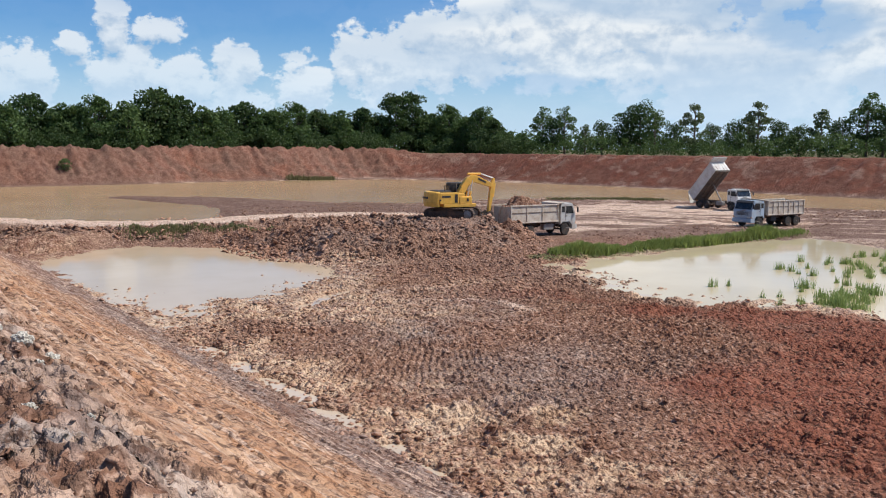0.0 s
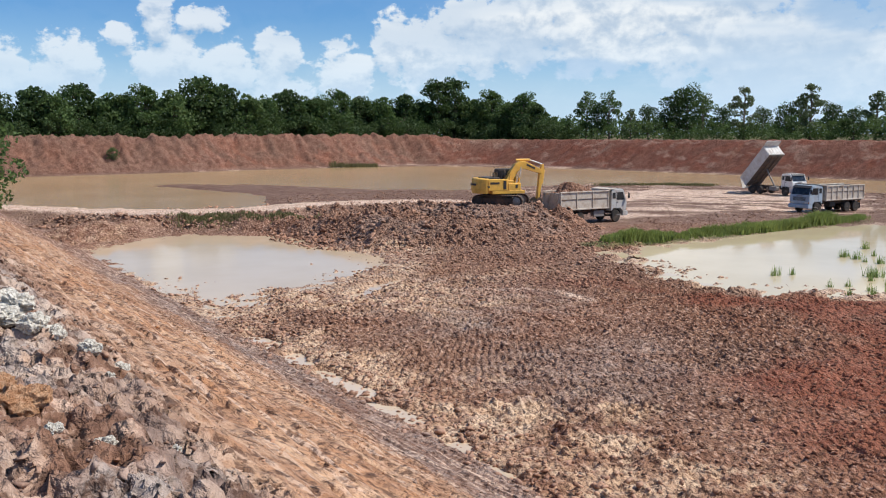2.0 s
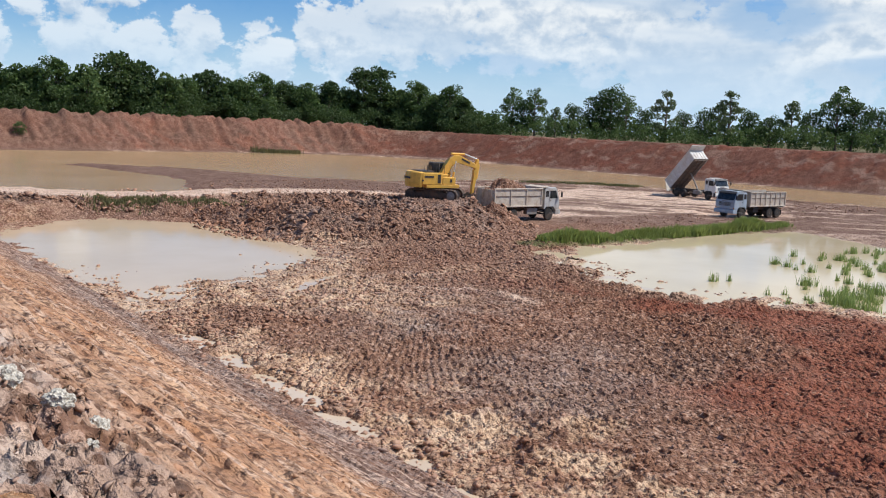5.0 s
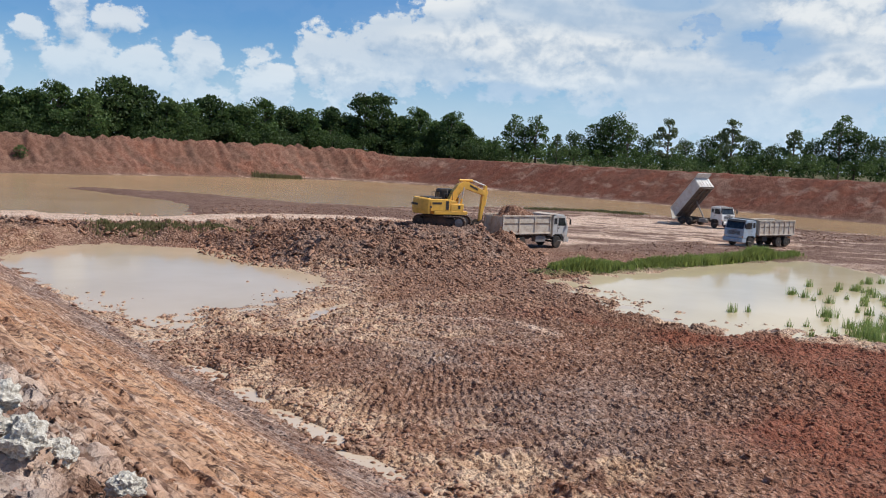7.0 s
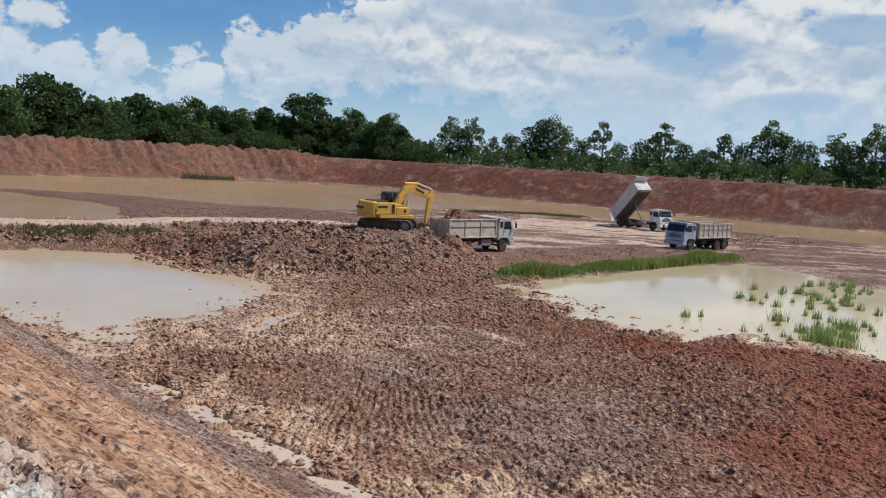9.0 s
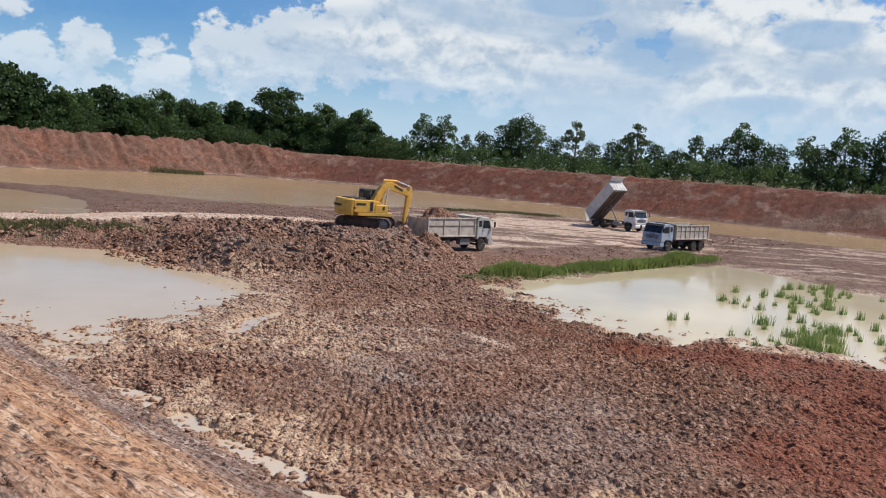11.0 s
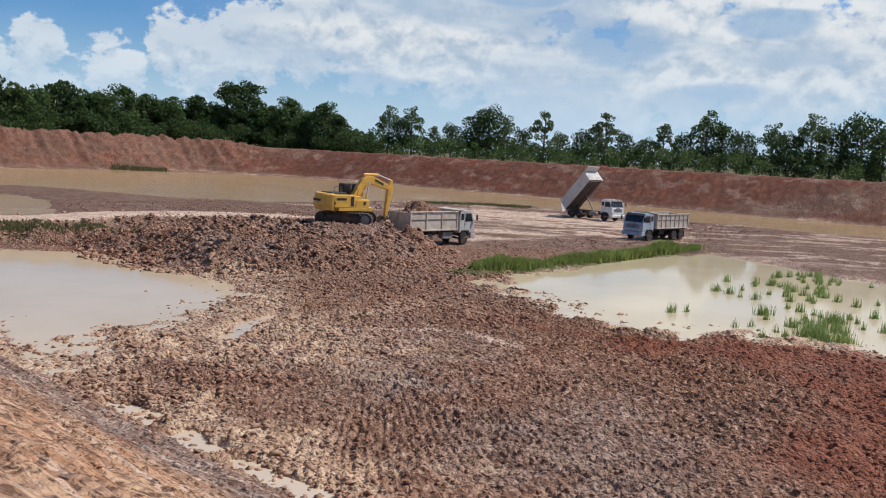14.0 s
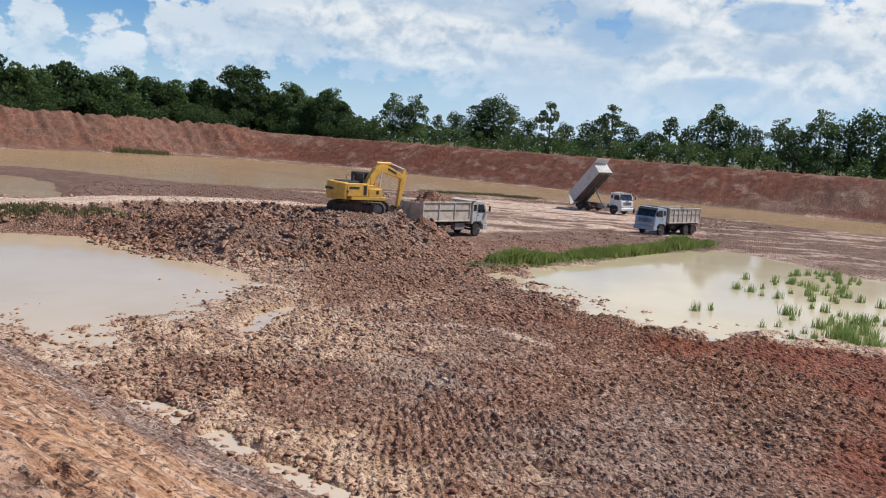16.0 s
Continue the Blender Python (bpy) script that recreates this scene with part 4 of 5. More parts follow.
    if loaded:
        n = 26
        X, Y = np.meshgrid(np.linspace(-0.25, L - 0.36, n * 2), np.linspace(-W + 0.03, W - 0.03, n))
        e = step(1 - np.abs(Y) / W, 0, 0.5) * step(X, -0.35, 1.2) * step(X, L, 3.2)
        Z = 1.22 + 1.0 * e * np.exp(-((X - 2.0) / 1.6) ** 2) + 0.40 * fbm(X / 0.5, Y / 0.5, 3, 91, 0.6)
        base = (np.arange(n - 1)[:, None] * 2 * n + np.arange(2 * n - 1)[None, :]).ravel()
        me = quads_mesh("soil_load", np.stack([X.ravel(), Y.ravel(), Z.ravel()], 1), np.stack([base, base + 1, base + 2 * n + 1, base + 2 * n], 1), SOIL)
        ob = new("soil_load", me)
        ob.matrix_world = m @ hinge
        tagged(ob, "heap of reddish-brown clay loaded in the lorry bed", "soil")
    return lorry


def excavator(m, house_turn):
    dig = new("excavator")
    dig.matrix_world = m
    tagged(dig, "yellow crawler excavator with raised boom on spoil heap", "excavator")
    # undercarriage
    part("track_frame", made(box, (0, 0, 0.62), (2.4, 2.0, 0.42), 0.06), TRACK, dig)
    bm = bmesh.new()
    rod(bm, (0, 0, 0.75), (0, 0, 1.12), 0.72, 24)
    part("slew_ring", bm, DARK, dig)
    for s in (-1, 1):
        R, half, yc, w = 0.47, 1.72, s * 1.22, 0.62
        ring = []
        for i in range(13):
            a = math.pi / 2 - math.pi * i / 12
            ring.append((half + R * math.cos(a), 0.50 + R * math.sin(a)))
        ring += [(-x, z) for x, z in [(half + R * math.cos(-math.pi / 2 + math.pi * i / 12), 0.50 + R * math.sin(-math.pi / 2 + math.pi * i / 12)) for i in range(13)]]
        inner = [(x * 0.93, 0.50 + (z - 0.50) * 0.80) for x, z in ring]
        bm = bmesh.new()
        n = len(ring)
        loops = [[bm.verts.new((x, y, z)) for x, z in o] for y in (yc - w / 2, yc + w / 2) for o in (ring, inner)]
        for i in range(n):
            j = (i + 1) % n
            bm.faces.new((loops[0][i], loops[0][j], loops[2][j], loops[2][i]))
            bm.faces.new((loops[1][i], loops[3][i], loops[3][j], loops[1][j]))
            bm.faces.new((loops[0][i], loops[1][i], loops[1][j], loops[0][j]))
            bm.faces.new((loops[2][i], loops[2][j], loops[3][j], loops[3][i]))
        belt = part("track_belt", bm, TRACK, dig, "mud-caked steel crawler belt")
        shoe_bm = made(box, (0, 0, 0), (0.16, w + 0.04, 0.06), 0.01)
        box(shoe_bm, (0.05, 0, 0.045), (0.03, w + 0.02, 0.05))
        shoe = part("track_shoe", shoe_bm, TRACK, belt)
        total = 2 * (2 * half) + 2 * math.pi * R
        count = 40
        for i in range(count):
            q = (i + 0.5) * total / count
            if q < 2 * half:
                x, z, ang = half - q, 0.50 + R, 180
            elif q < 2 * half + math.pi * R:
                a = math.pi / 2 + (q - 2 * half) / R
                x, z, ang = -half + R * math.cos(a), 0.50 + R * math.sin(a), -math.degrees(a) - 90 + 180
            elif q < 4 * half + math.pi * R:
                x, z, ang = -half + (q - 2 * half - math.pi * R), 0.50 - R, 0
            else:
                a = -math.pi / 2 + (q - 4 * half - math.pi * R) / R
                x, z, ang = half + R * math.cos(a), 0.50 + R * math.sin(a), -math.degrees(a) - 90
            ob = shoe if i == 0 else new("track_shoe", shoe.data)
            ob.parent = belt
            ob.matrix_basis = pose(x, yc, z, 0, {180: 0, 0: 180}.get(ang, ang + 180), 0)
        for x, r in ((half, 0.36), (-half, 0.36)):
            bm = bmesh.new()
            lathe(bm, [(r, -0.26), (r, 0.26), (0.6 * r, 0.30), (0.25 * r, 0.33), (0.2 * r, 0.36)] if s > 0 else [(0.2 * r, -0.36), (0.25 * r, -0.33), (0.6 * r, -0.30), (r, -0.26), (r, 0.26)], yc, 18, Matrix.Translation((x, 0, 0.50)))
            part("sprocket", bm, STEEL if x > 0 else TRACK, dig)
        for i in range(7):
            part("track_roller", made(rod, (-1.25 + i * 0.42, yc - 0.24, 0.24), (-1.25 + i * 0.42, yc + 0.24, 0.24), 0.12, 12), TRACK, dig)
        part("side_frame", made(prism, [(-1.5, 0.32), (1.5, 0.32), (1.4, 0.72), (0.6, 0.84), (-0.6, 0.84), (-1.4, 0.72)], yc - 0.17, yc + 0.17, 0.03), TRACK, dig)
    # upper house
    house = new("house")
    house.parent = dig
    house.matrix_basis = pose(0, 0, 1.10, 0, 0, house_turn) @ Matrix.Diagonal((0.88, 0.96, 1.0, 1))
    part("deck", made(prism, [(-1.6, 0.0), (1.75, 0.0), (1.85, 0.1), (1.85, 0.28), (-1.6, 0.28)], -1.4, 1.4, 0.03), YELLOW, house)
    bm = bmesh.new()
    cw = [(-2.05 - 0.9 * math.cos(radians(a)) * 1.0, 1.42 * math.sin(radians(a))) for a in range(-90, 91, 12)]
    lo = [bm.verts.new((x, y, 0.05)) for x, y in cw]
    mid = [bm.verts.new((x - 0.06, y * 1.005, 0.45)) for x, y in cw]
    hi = [bm.verts.new((x + 0.03, y, 1.22)) for x, y in cw]
    tp = [bm.verts.new((x * 0.97 + 0.02, y * 0.93, 1.32)) for x, y in cw]
    for a, b in ((lo, mid), (mid, hi), (hi, tp)):
        for i in range(len(cw) - 1):
            bm.faces.new((a[i], a[i + 1], b[i + 1], b[i]))
    for ringv in (lo, tp):
        bm.faces.new(ringv)
    bm.faces.new([lo[0], mid[0], hi[0], tp[0], tp[-1], hi[-1], mid[-1], lo[-1]])
    cwt = part("counterweight", bm, YELLOW, house, "rounded yellow cast counterweight")
    part("name_bar", made(box, (-2.985, 0, 0.80), (0.06, 1.3, 0.17), 0.01), DARK, cwt)
    for s in (-1, 1):
        part("engine_side", made(box, (-1.0, s * 1.15, 0.76), (2.05, 0.52, 0.98), 0.05), YELLOW, house)
        part("name_mark", made(box, (-1.35, s * 1.415, 0.92), (0.95, 0.016, 0.17)), DARK, house)
        part("warning_stripe", made(box, (-2.0, s * 1.40, 0.62), (0.22, 0.05, 0.14)), DARK, house)
        part("handrail", made(rod, (0.25, s * 1.3, 1.75), (-0.6, s * 1.3, 1.75), 0.02, 6), DARK, house)
        for x in (0.25, -0.6):
            part("handrail_post", made(rod, (x, s * 1.3, 1.2), (x, s * 1.3, 1.75), 0.02, 6), DARK, house)
    part("engine_hood", made(box, (-1.35, 0, 1.30), (1.45, 1.9, 0.20), 0.06), DARK, house, "black engine hood")
    part("exhaust", made(rod, (-1.2, -0.7, 1.35), (-1.2, -0.7, 1.80), 0.06, 10), DARK, house)
    part("side_door", made(box, (-0.30, -1.42, 0.76), (0.30, 0.02, 0.72), 0.005), DARK, house)
    part("tool_box", made(box, (0.75, -1.05, 0.58), (1.35, 0.66, 0.62), 0.05), YELLOW, house)
    part("fuel_tank", made(box, (0.35, -0.95, 0.86), (0.7, 0.7, 0.55), 0.04), YELLOW, house)
    part("lamp_mark", made(box, (0.95, -1.39, 0.62), (0.22, 0.02, 0.26)), DARK, house)
    # cab
    cab = part("cab", made(prism, [(-0.15, 0.28), (-0.15, 1.98), (0.0, 2.06), (1.30, 2.06), (1.55, 1.92), (1.72, 1.05), (1.66, 0.28)], 0.42, 1.40, 0.05), DARK, house, "dark cab with light pillars")
    for y0, y1 in ((0.405, 0.422), (1.398, 1.415)):
        part("door_window", made(prism, [(0.62, 1.0), (1.62, 1.0), (1.46, 1.86), (0.62, 1.92)], y0, y1), GLASS, cab)
        part("rear_quarter_window", made(prism, [(-0.05, 1.0), (0.50, 1.0), (0.50, 1.90), (-0.05, 1.86)], y0, y1), GLASS, cab)
        part("pillar", made(prism, [(0.51, 0.8), (0.61, 0.8), (0.61, 1.98), (0.51, 1.98)], y0 - 0.01, y1 + 0.01), STEEL, cab)
    part("front_window", made(prism, [(1.735, 1.06), (1.575, 1.88), (1.59, 1.89), (1.75, 1.07)], 0.50, 1.32), GLASS, cab)
    part("rear_window", made(box, (-0.155, 0.91, 1.45), (0.02, 0.8, 0.7)), GLASS, cab)
    part("antenna", made(rod, (-0.1, 1.3, 2.05), (-0.5, 1.35, 3.0), 0.012, 6), DARK, cab)
    # boom: a bent box girder, with its rams
    boom = part("boom", made(prism, [(0.30, 0.45), (0.20, 0.75), (0.85, 1.85), (1.35, 2.45), (1.90, 2.72), (2.45, 2.70), (4.22, 1.98), (4.34, 1.78), (4.20, 1.60), (2.35, 2.12), (1.95, 2.10), (1.62, 1.85), (0.62, 0.45)], -0.27, 0.27, 0.03), YELLOW, house, "bent yellow box-section boom")
    part("boom_mark", made(prism, [(2.60, 2.50), (3.50, 2.14), (3.44, 1.98), (2.54, 2.34)], -0.285, -0.272), DARK, boom)
    for s in (-1, 1):
        part("boom_cylinder", made(rod, (1.50, s * 0.42, 0.30), (1.72, s * 0.40, 1.30), 0.095, 12), YELLOW, boom)
        part("boom_rod", made(rod, (1.72, s * 0.40, 1.30), (1.90, s * 0.38, 2.25), 0.05, 10), CHROME, boom)
    part("arm_cylinder", made(rod, (1.55, 0, 2.82), (3.0, 0, 2.82), 0.10, 12), YELLOW, boom)
    part("arm_rod", made(rod, (3.0, 0, 2.82), (4.40, 0, 2.42), 0.055, 10), CHROME, boom)
    part("hose", made(rod, (1.9, 0.18, 2.76), (4.1, 0.18, 2.08), 0.03, 6), DARK, boom)
    arm = part("arm", made(prism, [(4.05, 1.60), (4.28, 2.45), (4.48, 2.42), (4.58, 1.80), (4.02, -0.62), (3.80, -0.58)], -0.19, 0.19, 0.03), YELLOW, house, "yellow dipper arm folded in towards the tracks")
    part("bucket_cylinder", made(rod, (4.62, 0, 1.95), (4.42, 0, 0.75), 0.075, 10), YELLOW, arm)
    part("bucket_rod", made(rod, (4.42, 0, 0.75), (4.24, 0, -0.05), 0.04, 8), CHROME, arm)
    part("bucket_link", made(prism, [(4.18, -0.02), (4.30, -0.08), (4.10, -0.72), (3.98, -0.70)], -0.14, 0.14, 0.01), TRACK, arm)
    bm = bmesh.new()
    outer = [(4.12, -0.55), (4.15, -0.85), (3.98, -1.15), (3.65, -1.32), (3.20, -1.28), (2.88, -1.05), (2.86, -0.82)]
    inner = [(2.92, -0.84), (3.02, -1.00), (3.26, -1.18), (3.62, -1.21), (3.90, -1.06), (4.05, -0.82), (4.04, -0.58)]
    prism(bm, outer + inner, -0.56, 0.56)
    for s in (-1, 1):
        prism(bm, outer + [(3.45, -0.62), (3.75, -0.45)], s * 0.56 - 0.025, s * 0.56 + 0.025)
    bucket = part("bucket", bm, TRACK, house, "worn muddy digging bucket")
    for i in range(5):
        part("bucket_tooth", made(prism, [(2.96, -1.06), (2.86, -0.82), (2.74, -0.62), (2.90, -0.80)], -0.52 + i * 0.26 - 0.045, -0.52 + i * 0.26 + 0.045), STEEL, bucket)
    return dig


tipper_lorry("dusty tipper lorry loaded with clay beside spoil heap", DUSTY, BEDGREY, pose(57.2, 54.5, -0.1, 0, 0, -8) @ Matrix.Diagonal((0.95, 1.0, 1.08, 1)), 0, True, True, 4)
tipper_lorry("white tipper lorry with its bed raised for unloading", WHITE, BEDWHITE, pose(102.0, 63.1, 0.02, 0, 0, -104), 46, True)
tipper_lorry("white tipper lorry, cab coloured blue-grey for shade, empty dusty bed", CABSHADE, BEDGREY, pose(84.4, 46.4, -0.08, 0, 0, 170), 0, True)
excavator(pose(49.3, 56.8, 1.70, 0, 0, -56), 38)


# ---- plants ----
def leaves(rng, centres, radii, per, size, flat=0.7):
    """Corners and faces of many small leaf sprays spread through clumps."""
    c = np.repeat(np.array(centres), per, 0)
    rad = np.repeat(np.array(radii), per)
    v = rng.normal(size=c.shape)
    v /= np.linalg.norm(v, axis=1, keepdims=True)
    v *= (rad * rng.uniform(0.35, 1.0, len(c)) ** 0.5)[:, None]
    v[:, 2] *= flat
    at = c + v
    n = len(at)
    u = rng.normal(size=(n, 3))
    u /= np.linalg.norm(u, axis=1, keepdims=True)
    w = np.cross(u, rng.normal(size=(n, 3)))
    w /= np.linalg.norm(w, axis=1, keepdims=True)
    s = size * rng.uniform(0.55, 1.3, n)[:, None]
    verts = np.stack([at - u * s, at + w * s * 0.55, at + u * s, at - w * s * 0.55], 1).reshape(-1, 3)
    return verts, np.arange(4 * n).reshape(-1, 4)


def limb(bm, pts, r0, r1, seg=6):
    for i, (a, b) in enumerate(zip(pts, pts[1:])):
        t0, t1 = i / (len(pts) - 1), (i + 1) / (len(pts) - 1)
        rod(bm, a, b, r0 + (r1 - r0) * t0, seg, r0 + (r1 - r0) * t1)


def tree(seed, tall, wide, bare, clumps, per, size, material, label, open_=0.0):
    """A tree at the origin: trunk with limbs, and a crown of leaf sprays in clumps at the limbs' ends."""
    rng = np.random.default_rng(seed)
    ob = new("tree")
    bm = bmesh.new()
    bend = rng.normal(size=2) * 0.25
    top = [(0, 0, -0.6)] + [(bend[0] * t * t + rng.normal() * 0.08, bend[1] * t * t + rng.normal() * 0.08, tall * 0.85 * t) for t in (0.2, 0.4, 0.6, 0.8, 1.0)]
    limb(bm, top, 0.028 * tall, 0.006 * tall, 8)
    centres, radii = [], []
    for i in range(clumps):
        f = (i + 0.5) / clumps
        z = tall * (bare + (0.97 - bare) * f)
        shape = math.sin(math.pi * min(1, max(0.06, (f * 0.86 + 0.14)))) ** 0.6
        a = i * 2.4 + rng.normal() * 0.4
        rr = wide * shape * rng.uniform(0.35, 1.0)
        end = (rr * math.cos(a), rr * math.sin(a), z + rng.normal() * 0.05 * tall)
        start_z = max(0.2 * tall, z - 0.28 * rr - 0.08 * tall)
        limb(bm, [(bend[0] * (start_z / tall) ** 2, bend[1] * (start_z / tall) ** 2, start_z), ((end[0]) * 0.5, end[1] * 0.5, (start_z + z) / 2 + 0.05), end], 0.009 * tall, 0.003 * tall, 5)
        centres.append(end)
        radii.append(wide * rng.uniform(0.30, 0.52) * (1 - 0.35 * open_))
    part("trunk", bm, BARK, ob, "grey-brown trunk and limbs")
    v, q = leaves(rng, centres, radii, per, size)
    me = quads_mesh("crown", v, q, material)
    crown = new("crown", me)
    crown.parent = ob
    return tagged(ob, label, "tree", "trees behind the far banks")


def tree_kinds():
    full = [tree(s, t, w, b, n, 115, 0.42, LEAF_DARK, "dense dark green broadleaf tree behind the bank") for s, t, w, b, n in
            ((1, 14, 5.2, 0.10, 44), (2, 12, 5.0, 0.06, 42), (4, 16.5, 4.6, 0.22, 36))]
    full.insert(2, tree(3, 10.5, 4.8, 0.04, 40, 115, 0.40, LEAF_MID, "mid-green bushy tree at the wood's edge"))
    mid = [tree(s, t, w, b, n, 105, 0.38, LEAF_MID, "mid-green broadleaf tree with rounded crown") for s, t, w, b, n in ((5, 11, 4.8, 0.05, 40), (6, 13, 4.2, 0.08, 40))]
    thin = [tree(s, t, w, b, n, 95, 0.30, m, "slender tree with thin see-through crown", 0.6) for s, t, w, b, n, m in
            ((7, 13, 3.6, 0.28, 22, LEAF_THIN), (8, 14, 4.4, 0.30, 28, LEAF_MID), (9, 11, 3.2, 0.2, 20, LEAF_THIN), (10, 12, 5.2, 0.22, 34, LEAF_DARK))]
    return full, mid, thin


FULL, MID, THIN = tree_kinds()
used_tree = set()


def plant(kind, x, y, s=1.0, turn=0.0, z=None):
    m = pose(x, y, 6.4 if z is None else z, 0, 0, turn) @ Matrix.Diagonal((s, s, s, 1))
    if kind not in used_tree:
        used_tree.add(kind)
        kind.matrix_world = m
        return kind
    ob = copy_thing(kind, pose(0, 0, 0))
    ob.matrix_world = m
    return ob


trng = random.Random(4)


def place_at(az, dist):
    return math.sin(radians(az)) * dist, math.cos(radians(az)) * dist


def grown(kind, x, y, top):
    """Scale at which a tree's top stands at the elevation top, seen from the start of the walk."""
    tall = max(v.co.z for c in kind.children for v in c.data.vertices)
    return (math.hypot(x, y) * math.tan(radians(top)) + EYE - 6.4) * 1.08 / tall


# the dark wood behind the far bank: azimuth, elevation of the top, kind
WOOD = [(10, 2.7, 0), (12.3, 2.8, 1), (13.4, 2.5, 4), (14.7, 3.0, 0), (16.4, 2.5, 2), (17.4, 2.6, 4), (18.6, 3.0, 5), (20.2, 2.7, 2), (21.9, 3.5, 0), (23.2, 3.1, 1), (24.8, 2.5, 2), (26.0, 2.45, 4), (27.3, 2.8, 1), (28.5, 2.4, 2),
        (29.4, 2.5, 4), (30.7, 2.8, 5), (32.0, 2.4, 1), (33.4, 2.35, 2), (34.9, 2.5, 0), (36.0, 2.2, 4), (37.1, 3.4, 3), (38.2, 3.5, 3), (39.4, 2.2, 2), (40.7, 2.75, 5), (41.6, 2.1, 4), (42.7, 2.6, 5), (43.6, 1.9, 1), (44.7, 1.1, 2), (45.6, 1.0, 2)]
KINDS = FULL + MID
for az, top, k in WOOD:
    dist = 206 / max(math.cos(radians(az)), math.sin(radians(az)) * 1.22) + trng.uniform(0, 9)
    x, y = place_at(az, dist)
    plant(KINDS[k], x, y, grown(KINDS[k], x, y, top), trng.uniform(0, 360))
for i in range(26):
    az = 9 + i * 1.36
    dist = 214 / max(math.cos(radians(az)), math.sin(radians(az)) * 1.2) + trng.uniform(2, 16)
    x, y = place_at(az + trng.uniform(-0.4, 0.4), dist)
    k = KINDS[trng.choice((0, 1, 2, 4))]
    plant(k, x, y, grown(k, x, y, trng.uniform(1.7, 2.2)), trng.uniform(0, 360))
# lighter, gappy trees behind the right-hand bank
ROW = [(46.8, 2.6, 1), (47.5, 1.9, 3), (48.3, 2.6, 1), (49.6, 1.5, 2), (50.7, 1.8, 3), (52.3, 2.5, 3), (53.1, 3.0, 3), (54.0, 2.5, 1), (55.3, 1.7, 3), (56.5, 2.7, 0), (57.6, 1.6, 3), (58.9, 1.8, 3), (59.7, 2.1, 2), (60.3, 2.8, 0),
       (61.5, 1.8, 3), (62.7, 1.5, 3), (63.9, 2.3, 2), (65.1, 1.9, 3), (66.4, 3.2, 1), (67.3, 2.6, 3), (68.6, 2.1, 3), (70.2, 2.6, 1), (71.0, 2.2, 3), (72.2, 3.2, 1), (73.4, 2.7, 3), (75.0, 3.4, 3), (76.2, 2.8, 1), (77.6, 3.0, 1), (79.5, 2.9, 3), (81.5, 3.0, 1), (83.5, 3.0, 3)]
for az, top, k in ROW:
    dist = 172 / math.sin(radians(az)) + trng.uniform(0, 12)
    x, y = place_at(az, dist)
    plant(THIN[k], x, y, grown(THIN[k], x, y, top), trng.uniform(0, 360))


def thicket(name, label, spots, material, seed, size, per, group=""):
    """Undergrowth of leaf sprays: spots of (x, y, z, radius, height)."""
    rng = np.random.default_rng(seed)
    c, r = [], []
    for x, y, z, rad, tall in spots:
        for _ in range(3):
            c.append((x + rng.normal() * rad * 0.5, y + rng.normal() * rad * 0.5, z + tall * rng.uniform(0.15, 0.85)))
            r.append(rad * rng.uniform(0.5, 0.9))
    v, q = leaves(rng, c, r, per, size, 0.8)
    ob = new(name, quads_mesh(name, v, q, material))
    return tagged(ob, label, "bushes", kind="stuff")


spots = []
for i in range(110):
    az = 9 + i * 0.34
    dist = 200 / max(math.cos(radians(az)), math.sin(radians(az)) * 1.24) + trng.uniform(0, 12)
    spots.append((*place_at(az, dist), 6.2, trng.uniform(1.8, 3.0), trng.uniform(3.5, 8.0)))
thicket("undergrowth", "dark undergrowth along the edge of the wood", spots, LEAF_DARK, 21, 0.26, 110)
spots = []
for i in range(150):
    az = 43.5 + i * 0.28
    dist = 164 / math.sin(radians(az)) + trng.uniform(0, 26)
    spots.append((*place_at(az, dist), 6.2, trng.uniform(1.6, 2.8), trng.uniform(2.5, 6.5)))
thicket("undergrowth", "mixed green scrub along the top of the bank", spots, LEAF_MID, 22, 0.24, 100)
spots = []
for i in range(140):
    az = 8 + i * 0.58
    dist = trng.uniform(300, 420)
    spots.append((*place_at(az, dist), 6.2, trng.uniform(4, 7), trng.uniform(4, 9)))
thicket("far_wood", "distant green woodland beyond the pit", spots, LEAF_MID, 23, 0.9, 24)

# a leafy bush that hangs over the near bank
bush = tree(31, 4.3, 2.0, 0.1, 22, 120, 0.13, LEAF_MID, "leafy green bush on the near bank's slope")
bush["category"], bush["group"] = "bush", "single bushes on the banks"
plant(bush, 6.5, 42.0, 0.95, 40, height(6.5, 42.0) - 0.1)
for x, y, s in ((56.6, 190.5, 0.62),):
    b = copy_thing(bush, pose(0, 0, 0))
    b.matrix_world = pose(x, y, height(x, y) - 0.2, 0, 0, 130) @ Matrix.Diagonal((s, s, s, 1))
    b["label"] = "small green bush on the far bank's crest"


